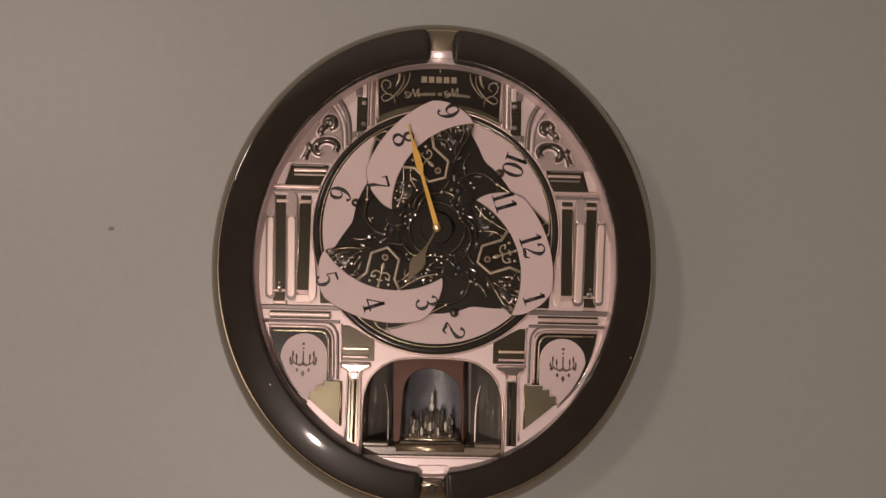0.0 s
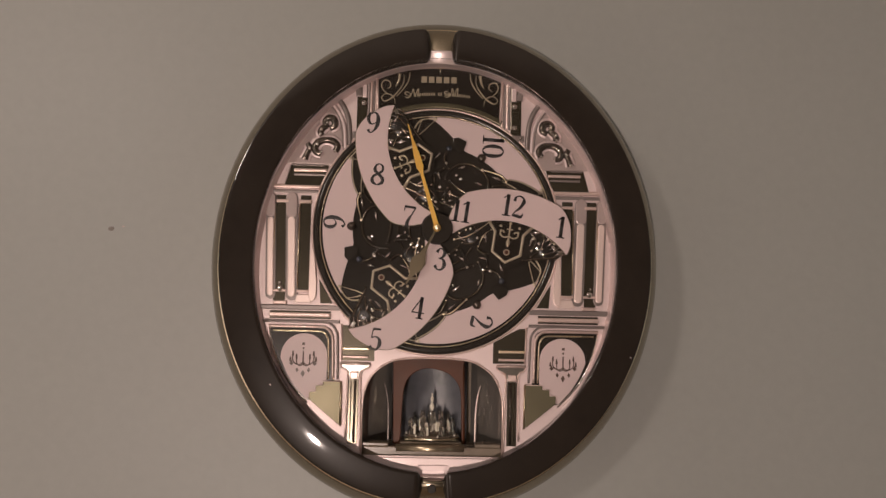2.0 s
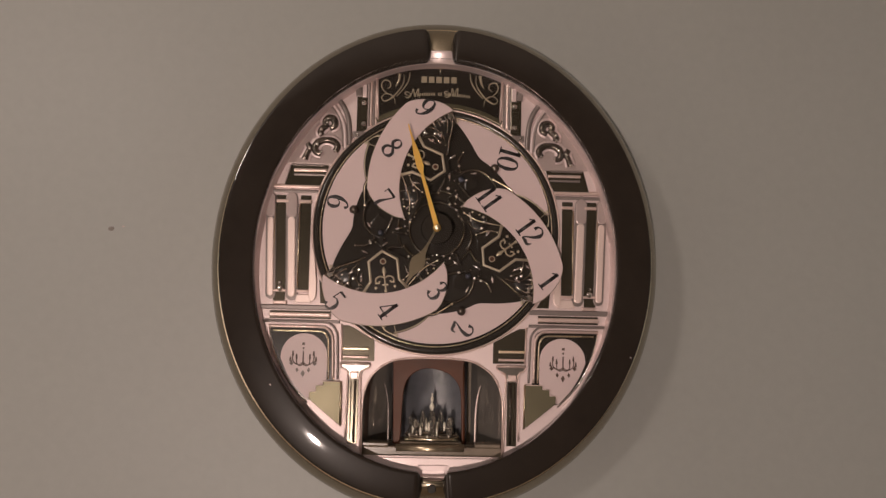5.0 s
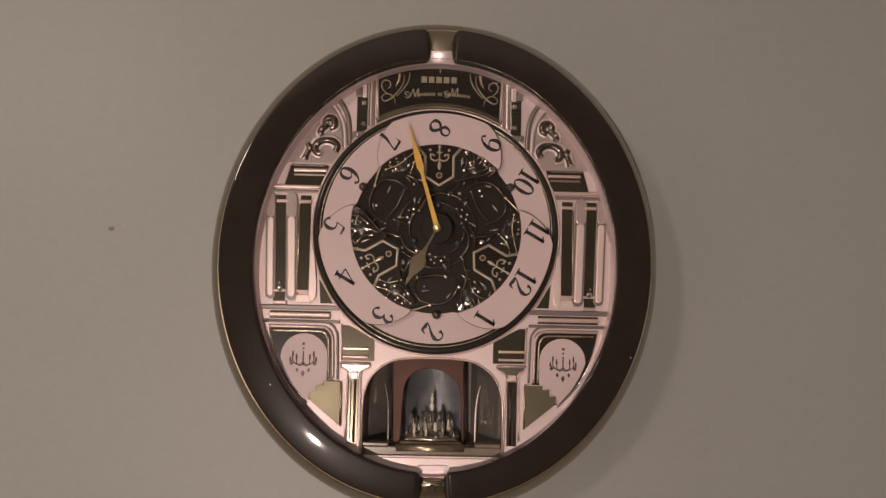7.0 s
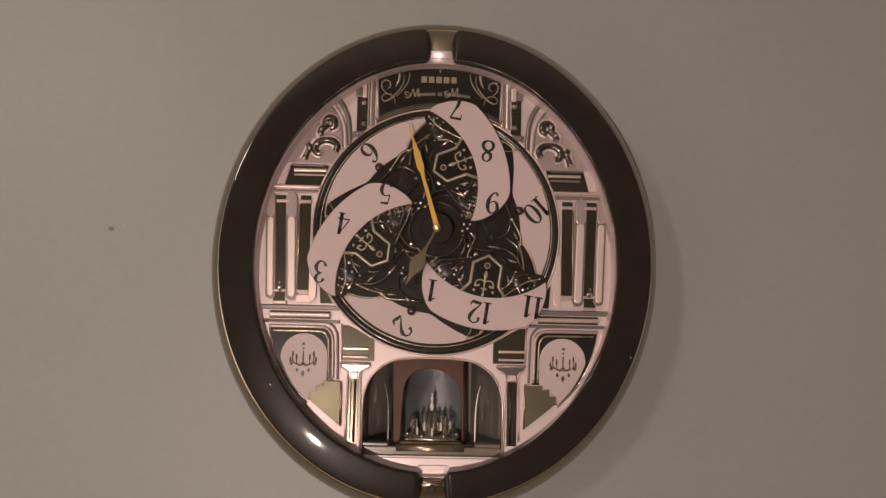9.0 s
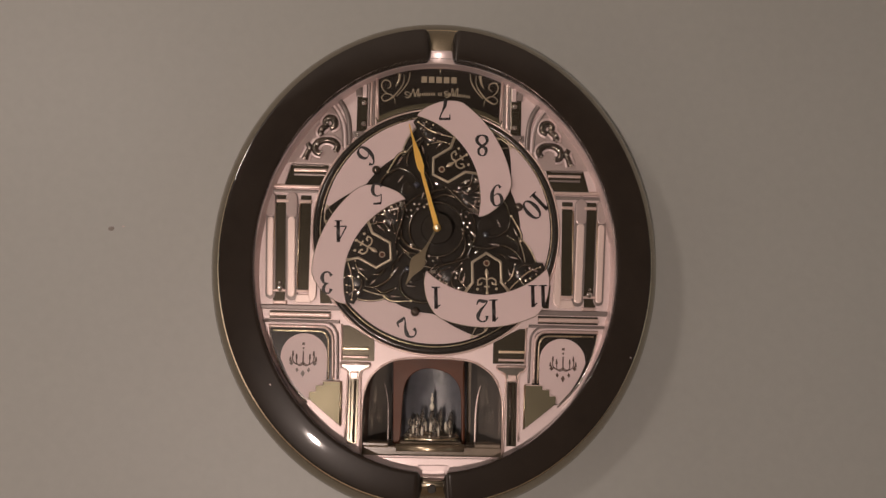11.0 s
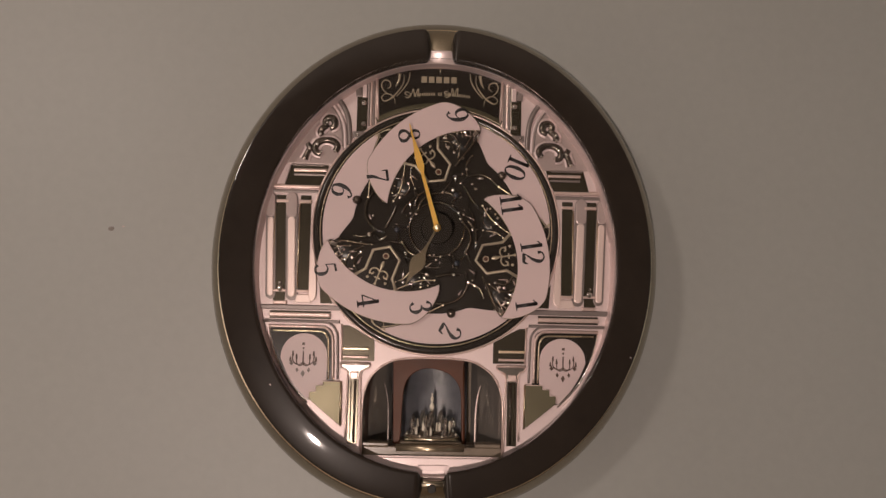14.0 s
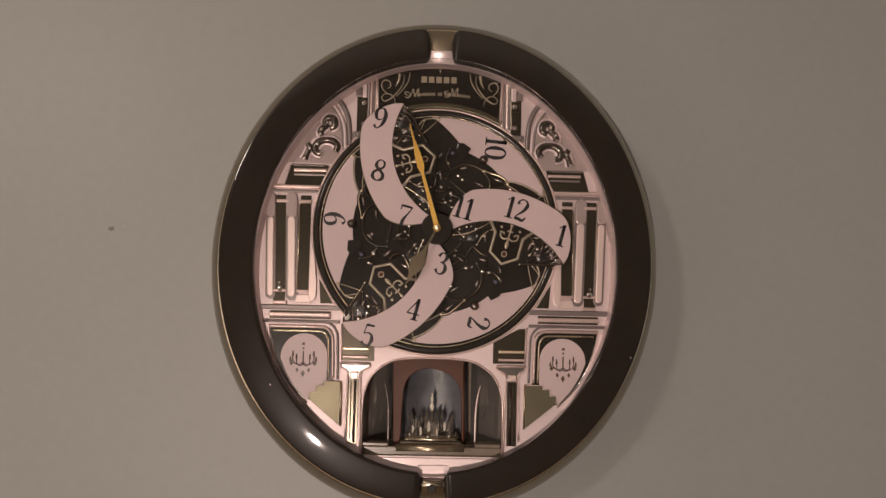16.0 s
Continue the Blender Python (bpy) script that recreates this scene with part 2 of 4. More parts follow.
clock.empty_display_size = 0.1
clock.matrix_basis = pose(0.0007, 0, DIAL_Z)
OVAL_Z = -32.0


def hoop(rows, a0=0.0, a1=360.0, n=200, round_ends=0.0):
    """A band round the oval: rows of half width, half height, depth and, if not the oval's, centre height make its section."""
    rows = [(*r, OVAL_Z)[:4] if len(r) == 3 else r for r in rows]
    bm = bmesh.new()
    whole = a1 - a0 >= 359.9
    rings = []
    mid = [sum(r[k] for r in rows) / len(rows) for k in range(4)]
    for i in range(n if whole else n + 1):
        t = i / n
        a = radians(a0 + (a1 - a0) * t)
        shrink = 1.0
        if round_ends and not whole:
            run = min(t, 1 - t) * (a1 - a0)
            shrink = math.sqrt(max(0.02, 1 - (1 - min(1.0, run / round_ends)) ** 2.6))
        ring = []
        for w, h, d, cz in rows:
            w, h = mid[0] + (w - mid[0]) * shrink, mid[1] + (h - mid[1]) * shrink
            dd = rows[0][2] + (d - rows[0][2]) * (0.55 + 0.45 * shrink)
            ring.append(bm.verts.new(P3(w * math.sin(a), cz + h * math.cos(a), dd)))
        rings.append(ring)
    m = len(rows)
    for i in range(len(rings) if whole else len(rings) - 1):
        a, b = rings[i], rings[(i + 1) % len(rings)]
        for j in range(m):
            bm.faces.new((a[j], a[(j + 1) % m], b[(j + 1) % m], b[j]))
    if not whole:
        bm.faces.new(rings[0])
        bm.faces.new(rings[-1])
    bmesh.ops.recalc_face_normals(bm, faces=bm.faces)
    smooth(bm, 50)
    return bm


part("case_ring", hoop([(217, 240, 0.5), (223, 246, 6), (225.5, 249, 20), (224.5, 248, 30), (220.5, 243.5, 40), (214, 236, 48), (206, 227, 54), (182, 206, 54), (177, 202, 53), (177, 202, 44), (180, 204, 0.5)]), CASE_GOLD, clock, "rounded old-gold case ring behind the frame")
FRAME = [(206, 227, 54), (207.4, 228.4, 58), (207.8, 228.8, 72.4), (207.6, 228.6, 73.2), (207.2, 228.2, 73.7), (206.6, 227.7, 73.9), (205.6, 226.8, 74.0), (195, 217, 74.2), (186, 209, 74.3), (178.6, 202.4, 74.2), (176.4, 200.4, 74.1), (175.6, 199.7, 73.7),
         (175.2, 199.4, 72.8), (175.2, 200.2, 66), (175.6, 201.6, 53)]
FRAME = [(w, h - 2 * (206 - w) / 31, d, OVAL_Z - 2 * (206 - w) / 31) if w < 206 else (w, h, d, OVAL_Z) for w, h, d in FRAME]
part("case_bead", hoop([(208, 229, 52), (212, 233, 53), (212.3, 233.3, 56.6), (210, 231, 57.5), (207.6, 228.6, 58.2)]), GOLD, clock, "thin polished gold bead round the frame")
part("frame_half", hoop(FRAME, 3.1, 176.6, 340, 2.4), LACQUER, clock, "glossy dark brown frame half")
part("frame_half", hoop(FRAME, 182.5, 357.2, 340, 2.4), LACQUER, clock, "glossy dark brown frame half")


def clasp(rows, thick):
    """A metal clasp in the gap of the frame: rows of left edge, right edge, height and depth, joined as a bowed sheet."""
    bm = bmesh.new()
    rings = []
    for x0, x1, z, d in rows:
        line = [(x0 + (x1 - x0) * k / 8, d + 1.6 * (1 - (k / 4 - 1) ** 2)) for k in range(9)]
        rings.append([bm.verts.new(P3(x, z, e)) for x, e in line] + [bm.verts.new(P3(x, z, e - thick)) for x, e in line[::-1]])
    for a, b in zip(rings, rings[1:]):
        for j in range(len(a)):
            k = (j + 1) % len(a)
            bm.faces.new((a[j], a[k], b[k], b[j]))
    bm.faces.new(rings[0])
    bm.faces.new(rings[-1])
    bmesh.ops.recalc_face_normals(bm, faces=bm.faces)
    smooth(bm, 40)
    return bm


for x, z, r in ((-153.7, -152.1, 0.9), (187.9, -119.5, 0.8)):
    part("pale_speck", ball(x, z, 74.6, r, 0.5), WHITE, clock, "pale speck on the frame")
part("top_clasp", clasp([(-19, 19, 203.5, 47), (-18, 18, 200, 56), (-16, 16, 195, 61), (-13, 14, 187, 64), (-11, 12.5, 181, 64.5), (-10.4, 12, 176.5, 64)], 8), OLD_GOLD, clock, "brushed gold clasp")
part("top_clasp_lip", clasp([(-9.8, 11.6, 177, 66), (-9.8, 11.6, 176, 67.6), (-9.9, 11.7, 174.8, 67.8), (-10.2, 12.2, 172.5, 66.6), (-10.4, 12.6, 165, 65.5)], 8), REVEAL, clock, "bright rolled clasp edge")
part("bottom_clasp", clasp([(-8.2, 11.6, -239.5, 66), (-8.6, 12, -241, 67), (-10.5, 14, -246, 67), (-13.5, 17, -251, 64), (-17, 20, -257, 59), (-20, 23, -264, 52)], 6), CLASP_GOLD, clock, "polished dark gold clasp")
part("bottom_clasp_lip", plate([[(-13, -227), (15.5, -227), (12.8, -231), (12, -241), (-8.6, -241), (-9.4, -231)]], 54.5, 59.4, 0.3), LIT_PEARL, clock, "pearl white lip over the clasp")
for x in (-9.4, 12.4):
    part("clasp_edge", tube([(x, -240.5, 68), (x * 1.12, -246, 68.6), (x * 1.35, -251, 66), (x * 1.6, -256, 61)], [0.7, 1.1, 1.1, 0.8], 67, 8), GOLD, clock, "bright gold edge of the clasp")
part("button", lathe([(4.2, 64), (4.2, 69.6), (3.4, 70.6), (2.4, 70.6), (2.0, 69.9), (0.4, 69.9)], 20, 0.8, -247), BLACK, clock, "small dark round button")

part("reveal", hoop([(172, 201, 55.1, -39.6), (172.6, 200.4, 58.5, -38), (174.0, 199.6, 67, -36.2), (177, 202, 66, -35), (177, 203, 51, -32), (172, 201, 51, -39.6)]), REVEAL, clock, "sloped polished pearl reveal inside the frame")

# ---- the face plate, with the arched window ----
WINDOW = [(-68, -219), (-68, -176)] + bend([(-68, -176), (-66, -158), (-58, -141), (-41, -129), (-22, -125.6), (0, -125), (22, -125.6), (41, -129), (58, -141), (66, -158), (68, -176)], 4)[1:] + [(68, -219)]
face_plate = part("face_plate", plate([oval(178, 203.5, 180), WINDOW], 52, 55), WHITE, clock, "pearl white face plate with an arched window")
part("dial_well", lathe([(116, 52), (116, 56.5), (20, 56.5)], 96), BLACK, clock, "black well behind the dial")
part("bezel", tube(arc(121.2, 0, 357, 119, -0.4, -1.0), 1.1, 56.2, 8, closed=True), ROSE, clock, "thin polished ring round the dial")
part("bezel_groove", tube(arc(117.0, 0, 357, 119, -0.4, -1.0), 3.3, 56.5, 12, 0.8, closed=True), BLACK, clock, "glossy black ring round the dial")
part("bezel_inner", tube(arc(113.4, 0, 357, 119, -0.3, -0.6), 0.55, 58.6, 6, closed=True), GOLD, clock, "fine gold line round the dial")


def band(inner, outer, d0, d1, chamfer=0.0):
    return plate([inner + outer[::-1]], d0, d1, chamfer)


def lettering(x, z, width, height, count, d, seed):
    """Writing that is only shown as bars."""
    rng = random.Random(seed)
    pieces, run = [], -width / 2
    step = width / count
    for i in range(count):
        if count <= 6:
            pieces.append(box(x + run, z - height / 2, x + run + step * 0.74, z + height / 2, d, d + 0.4, 0))
        elif i not in (9, 12):
            h = height * (0.62 + 0.12 * rng.random())
            z_mid = z - (x + run) ** 2 * 0.0022
            pieces.append(box(x + run, z_mid - h / 2, x + run + step * 0.62, z_mid + h / 2, d, d + 0.4, 0))
        run += step
    return joined(*pieces)


def top_panel():
    """The black name panel between its frames and scrolls."""
    top = arc(176, -20.5, 20.5, 24, 0, -14.5)
    low = arc(129.5, -27.5, 27.5, 24, 0, -5)
    panel = part("name_panel", plate([top + low[::-1]], 54.5, 57), PANEL, clock, "black name panel with gold scrolls")
    part("lettering", lettering(0, 150, 37, 6.2, 5, 57, 1), PRINT_GOLD, panel, "gold bars in place of the maker's name")
    part("lettering", lettering(3, 135.5, 56, 4.2, 24, 57, 2), PRINT_GOLD, panel, "fine gold bars in place of script")
    for x, z in ((-26, 135.5), (13, 137)):
        part("swash", joined(*(tube(bend([(x + px, z + pz) for px, pz in line]), [0.25, 0.75, 0.35, 0.8, 0.25], 57.3, 5, 0.4) for line in ([(-9, -3), (-5.5, -4.5), (-3, -1), (-6, 1.5), (-8.5, 0), (-4, -3)], [(-3.5, -4), (-1.5, 1), (-0.5, 4.5), (0.5, 1), (1, -3), (3, 2), (5, 4.8), (4.8, 0), (6, -4)]))), PRINT_GOLD, panel, "fine gold swash")
    part("index_mark", box(-0.5, 157.5, 0.5, 161, 57, 58, 0.2), PRINT_GOLD, panel)
    part("panel_frame", tube(arc(178, -20.5, 20.5, 24, 0, -14.5), 2.2, 57, 6), ROSE, panel)
    for s in (-1, 1):
        part("panel_frame", tube(flip([(62.5, 153), (60.5, 108)], s), 1.5, 58, 6), ROSE, panel)
        part("scroll", tube(bend(flip([(36, 155), (36, 147), (40, 139), (47, 131), (54, 127), (57.5, 130), (55, 134), (49, 134), (45, 130), (44, 124)], s)), [0.3, 0.6, 1.0, 0.6, 0.5, 0.6, 0.3], 57.3, 5), PRINT_GOLD, panel)
        part("scroll", tube(bend(flip([(30, 157), (31, 149), (36, 140), (43, 132)], s)), [0.3, 0.7, 0.4], 57.3, 5), PRINT_GOLD, panel)
        part("scroll", tube(bend(flip([(40, 155), (41, 148), (44, 142)], s)), [1.8, 1.2, 0.3], 57.3, 5), PRINT_GOLD, panel)
        part("scroll", tube(bend(flip([(48, 133), (55, 137), (58, 143), (55.5, 148), (50, 147), (49, 142), (52, 140)], s)), [0.3, 0.6, 0.8, 0.6, 0.3], 57.3, 5), PRINT_GOLD, panel)
    part("arch_strip", band(arc(121.5, -30, 30, 30), arc(126.5, -30, 30, 30), 54.5, 59, 0.8), SATIN, clock, "curved satin gold strip above the dial")


top_panel()


def spandrel(s):
    """One upper quarter of the face: ribs, stud box, scroll ornament and bars."""
    # Pale and shaded pearl alternate, so the gaps' shade is in the colour.
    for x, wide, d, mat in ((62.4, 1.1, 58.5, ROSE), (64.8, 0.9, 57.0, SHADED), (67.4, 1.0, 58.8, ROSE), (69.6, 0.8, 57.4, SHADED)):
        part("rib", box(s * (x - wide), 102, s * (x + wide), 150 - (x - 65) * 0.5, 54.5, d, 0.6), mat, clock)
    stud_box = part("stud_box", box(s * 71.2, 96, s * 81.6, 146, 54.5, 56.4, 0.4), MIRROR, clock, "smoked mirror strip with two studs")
    part("bracket", plate([flip([(76.8, 131), (78.2, 143.5), (88.5, 149.5), (98, 140), (90.5, 141.5), (83.4, 137.5), (82.6, 131)], s)], 54.5, 57.4, 0.6), SHADED, clock, "bracket in shaded pearl beside the stud strip")
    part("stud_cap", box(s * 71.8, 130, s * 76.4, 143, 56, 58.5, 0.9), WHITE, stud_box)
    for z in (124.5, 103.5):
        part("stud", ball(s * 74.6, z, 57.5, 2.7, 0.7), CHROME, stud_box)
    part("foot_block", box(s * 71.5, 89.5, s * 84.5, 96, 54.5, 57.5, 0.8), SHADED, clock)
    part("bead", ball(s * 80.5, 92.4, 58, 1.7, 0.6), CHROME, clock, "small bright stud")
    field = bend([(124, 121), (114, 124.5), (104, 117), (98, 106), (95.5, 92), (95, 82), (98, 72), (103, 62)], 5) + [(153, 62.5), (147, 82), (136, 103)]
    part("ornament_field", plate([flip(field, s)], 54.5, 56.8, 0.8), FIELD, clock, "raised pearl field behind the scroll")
    part("curved_rib", tube(bend(flip([(113, 137), (105, 131.5), (96.9, 124), (90.6, 111), (88.4, 97), (87.6, 82)], s)), 2.5, 56.3, 8, 0.8), SHADED, clock, "thick curved rib in shaded pearl")
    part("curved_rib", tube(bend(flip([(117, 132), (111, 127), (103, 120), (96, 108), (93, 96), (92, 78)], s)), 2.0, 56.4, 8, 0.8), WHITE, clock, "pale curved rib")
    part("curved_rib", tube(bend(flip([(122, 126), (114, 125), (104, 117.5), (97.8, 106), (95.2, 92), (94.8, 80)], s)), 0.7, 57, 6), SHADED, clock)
    curls = [([(107.5, 98), (102.8, 101), (103.8, 107), (109, 108.4), (112.6, 104.5), (110.8, 100.4), (114.2, 98), (116.6, 94), (115, 90.6)], [2.1, 2.7, 3.0, 2.7, 2.3, 2.1, 2.7, 2.5, 2.2]),
             ([(101.4, 75), (99.4, 80.5), (104, 85.2), (111, 86.2), (118, 84), (121.3, 79), (120, 73.8), (115.6, 72.8)], [2.6, 2.6, 2.8, 2.5, 3.0, 2.9, 2.6, 2.4]),
             ([(129, 82.5), (126.6, 78), (129, 72.6), (131.2, 66.6)], [2.0, 2.4, 2.2, 2.8])]
    scroll = part("scroll_ornament", joined(*(tube(bend(flip(line, s), 5), [1.25 * w for w in wide], 58.2, 10, 0.7) for line, wide in curls)), IRON, clock, "dark bronze scroll ornament")
    part("scroll_ground", joined(*(tube(bend(flip(line, s), 5), [1.25 * w + 2.4 for w in wide], 57.0, 10, 0.12) for line, wide in curls)), WHITE, scroll, "pale raised ground round the scroll")
    for x, z in ((109.6, 103.6), (115.6, 96.6), (116.4, 91.4), (119, 81.6), (101.6, 75), (115.2, 73.6), (126.6, 77.4), (131.2, 67)):
        part("bead", ball(s * x, z, 60.0, 1.7, 0.6), CHROME, scroll)
    bars = part("bar_panel", plate([flip([(107, 61.6), (144, 61.6), (149.8, 41.2), (115, 41.2), (110, 52)], s)], 54.5, 56.2), MIRROR, clock, "smoked mirror behind stepped bars")
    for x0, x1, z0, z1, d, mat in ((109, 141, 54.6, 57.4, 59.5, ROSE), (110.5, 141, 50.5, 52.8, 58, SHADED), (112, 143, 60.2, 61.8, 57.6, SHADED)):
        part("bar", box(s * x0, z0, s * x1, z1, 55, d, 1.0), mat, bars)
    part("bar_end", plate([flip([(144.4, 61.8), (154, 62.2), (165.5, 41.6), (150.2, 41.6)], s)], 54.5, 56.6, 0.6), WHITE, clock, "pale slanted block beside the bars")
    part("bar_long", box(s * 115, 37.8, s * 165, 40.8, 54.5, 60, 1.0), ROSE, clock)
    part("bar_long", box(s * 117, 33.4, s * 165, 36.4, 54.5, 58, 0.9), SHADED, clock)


def colonnade(s):
    """The pillars beside the dial."""
    for x0, x1, z0, z1 in ((146, 157.5, -73, 31), (123.5, 134, -63, 31)):
        part("mirror_panel", box(s * x0, z0, s * x1, z1, 54.5, 55.8, 0.2), MIRROR, clock, "tall smoked mirror strip")
    for x, w, lean in ((161.4, 5.0, 1.5), (141.0, 6.0, 1.4)):
        def slab(half, top, foot, d0, d1, chamfer):
            t, b = s * (x + lean * (top + 18) / 48), s * (x + lean * (foot + 18) / 48)
            return plate([arc(half, -90, 90, 10, t, top) + arc(half, 90, 270, 10, b, foot)], d0, d1, chamfer)

        pillar = part("pillar", slab(w, 28, -66, 54.5, 57.0, 0.6), SHADED, clock, "slim pillar in shaded pearl with a raised pearl front rib")
        part("pillar_head", joined(tube([(s * (x + lean), 38), (s * (x + lean), 31)], [0.8, w * 0.6], 56.8, 10, 0.5), slab(w * 0.92, 28, 14, 55, 58.4, 1.0)), FIELD, pillar)
        part("pillar_rib", slab(w * 0.62, 6, -65, 56, 59.0, 1.0), PILLAR, pillar)
    for x in (134.4, 158.2):
        part("gold_line", tube([(s * x, 22), (s * x, -60)], 0.7, 56.6, 6), GOLD, clock, "thin gold line beside the pillar")
    for x0, x1 in ((145, 157.5), (123, 135)):
        part("pillar_link", box(s * x0, 23.5, s * x1, 26.5, 55, 58.6, 0.8), ROSE, clock)
        part("pillar_link", box(s * x0, -64, s * x1, -61.5, 55, 58.6, 0.8), ROSE, clock)
    part("base_link", box(s * 144, -76, s * 157, -72.5, 54.5, 58, 0.8), ROSE, clock)
    part("base_link", plate([flip([(120, -74), (137, -74), (134, -66), (123, -66)], s)], 54.5, 57.6, 0.8), PILLAR, clock)
    part("stud", joined(ball(s * 150.8, -60.5, 57.5, 3.3, 0.6), ball(s * 151.2, -55, 57.8, 1.7, 0.6)), CHROME, clock, "chrome stud with a small bead above")
    fin = bend(flip([(122, -22), (119, -24), (117, -40), (115.5, -56), (116, -68), (119, -72), (122.5, -69), (123, -50)], s), 4)
    part("fin", plate([fin], 54.5, 58.8, 0.9), PILLAR, clock, "pearl fin")
    part("corner_mirror", plate([flip([(113.2, -51), (111.5, -74.3), (99.5, -74.3)], s)], 54.5, 56, 0.2), MIRROR, clock)
    part("long_beam", box(s * 92, -81, s * 170, -76.3, 54.5, 57.4, 0.8), SHADED, clock)
    part("beam_mirror", box(s * 101, -89.5, s * 160, -82, 54.5, 56, 0.2), MIRROR, clock)
    part("long_beam", box(s * 101, -87.8, s * 160, -83.6, 55.5, 59.8, 1.3), ROSE, clock)
    part("long_beam", box(s * 92, -93.5, s * 168, -90.6, 54.5, 57.6, 0.9), SHADED, clock)


def chandelier(x, z, k, d, parent, mat):
    """A small printed chandelier, z at its top."""
    def q(px, pz):
        return (x + k * px, z + 1.14 * k * pz)

    shapes = [box(*q(-1.6, 0), *q(1.6, -2.6), d, d + 0.4, 0), box(*q(-1.1, -5), *q(1.1, -7), d, d + 0.4, 0), tube([q(0, -9), q(0, -24)], [0.9 * k, 1.5 * k, 0.8 * k], d + 0.2, 5, 0.4)]
    for s in (-1, 1):
        shapes.append(tube(bend([q(0, -23), q(s * 4, -24.5), q(s * 7.5, -22), q(s * 8, -17)]), 0.7 * k, d + 0.2, 5, 0.4))
        shapes.append(tube(bend([q(0, -21), q(s * 6, -23.5), q(s * 12, -20), q(s * 13, -14)]), 0.7 * k, d + 0.2, 5, 0.4))
        for px, pz in ((8, -12), (12.5, -9), (15.5, -15)):
            shapes.append(tube([q(s * px, pz), q(s * px, pz - 5)], [0.8 * k, 1.5 * k, 1.3 * k], d + 0.2, 6, 0.4))
        for px, pz, r in ((14, -19, 2.6), (7, -26, 1.9)):
            shapes.append(plate([[q(s * px, pz), q(s * px + r, pz - 3), q(s * px, pz - 5.5), q(s * px - r, pz - 3)]], d, d + 0.4))
    shapes.append(plate([[q(0, -29), q(2.6, -32.5), q(0, -36.5), q(-2.6, -32.5)]], d, d + 0.4))
    return part("chandelier_print", joined(*shapes), mat, parent, "small printed chandelier")


def lower_quarter(s):
    """The arch with the chandelier, its steps, and the slim column beside the window."""
    outer = [(160, -96.5)] + bend([(108, -96.5), (101, -98.5), (98, -104), (97, -112)], 5) + [(96, -148.5), (119, -168), (127, -165), (146, -140), (158, -108)]
    arch = part("arch_panel", plate([flip(outer, s)], 54.5, 55.8), BLACK, clock, "black arched panel with a pale round niche")
    niche = arc(22.5, -90, 90, 28, 125.3, -126) + [(147.8, -128), (141.5, -142), (134, -154), (122, -167), (115, -164), (103, -150)]
    part("niche", plate([flip(niche, s)], 55, 57, 0.3), DIAL_WHITE, arch)
    chandelier(s * 126, -112.5, 0.80, 57, arch, CHANDELIER_PRINT)
    for o, r, mat in ((0, 1.4, ROSE), (4.2, 0.9, GOLD), (-4.6, 1.1, SHADED)):
        part("arch_line", tube(bend(flip([(160 - o, -97 - o), (135, -97 - o), (111 + o * 0.3, -97.2 - o), (104 + o * 0.6, -98.6 - o), (99.5 + o, -104 - o * 0.6), (98 + o, -113), (97 + o, -147)], s), 5), r, 57.2, 6), mat, arch)
    steps = [(89, -148.8), (106, -148.8), (106, -152.8), (113, -152.8), (113, -158.8), (119, -158.8), (119, -166.5), (104, -179), (89, -191)]
    block = part("step_block", plate([flip(steps, s)], 54.5, 58.6, 0.5), SATIN, clock, "stepped smoked gold block")
    part("step_edge", tube(flip([(89.3, -149), (106.2, -149), (106.2, -153), (113.2, -153), (113.2, -159), (119.2, -159), (119.2, -166.5)], s), 0.5, 58.4, 5), PILLAR, block)
    part("step_edge", tube(flip([(89, -149), (88.4, -191)], s), 1.0, 58.4, 6), GOLD, block)
    strip = bend([(159.5, -97), (157.5, -110), (150, -132), (138, -152), (121, -170)], 6)
    part("groove", tube(flip(strip, s), 1.0, 55.4, 6), DARK_CHROME, clock)
    part("edge_band", plate([flip([(x + 3, z - 1) for x, z in strip] + [(x + 9, z - 3) for x, z in strip[::-1]], s)], 54.5, 56.6, 0.6), LIT_PEARL, clock)
    # the mirror wedge under the dial
    wedge = part("wedge_panel", plate([flip([(89.5, -95), (88.5, -129), (57.6, -129), (57.8, -109), (66, -104.5), (76, -98.5), (83, -95)], s)], 54.5, 55.8, 0.2), MIRROR, clock, "smoked mirror wedge under the dial")
    part("wedge_bar", box(s * 63, -119, s * 88.5, -116, 55, 58.2, 0.9), GOLD, wedge)
    part("wedge_bar", box(s * 63, -126.5, s * 88.5, -124, 55, 59, 0.9), ROSE, wedge)
    part("wedge_edge", tube(flip([(89.8, -94), (88.8, -129)], s), 0.9, 56.5, 6), ROSE, wedge)
    column = part("column", box(s * 72, -208, s * 81.5, -147, 54.5, 56, 0.3), MIRROR, clock, "slim column with a flared capital")
    part("capital", plate([flip([(61.3, -131), (89.5, -131), (88.6, -135.4), (82.5, -139), (80.6, -147), (72.2, -147), (70.8, -139), (62.4, -135.4)], s)], 54.5, 57, 0.5), DARK_CHROME, column)
    part("capital_top", tube(flip([(61, -131.6), (89.8, -131.6)], s), 1.2, 58, 6), ROSE, column)
    part("capital_block", box(s * 72.5, -146, s * 80.5, -139.5, 56, 59.4, 0.9), ROSE, column)
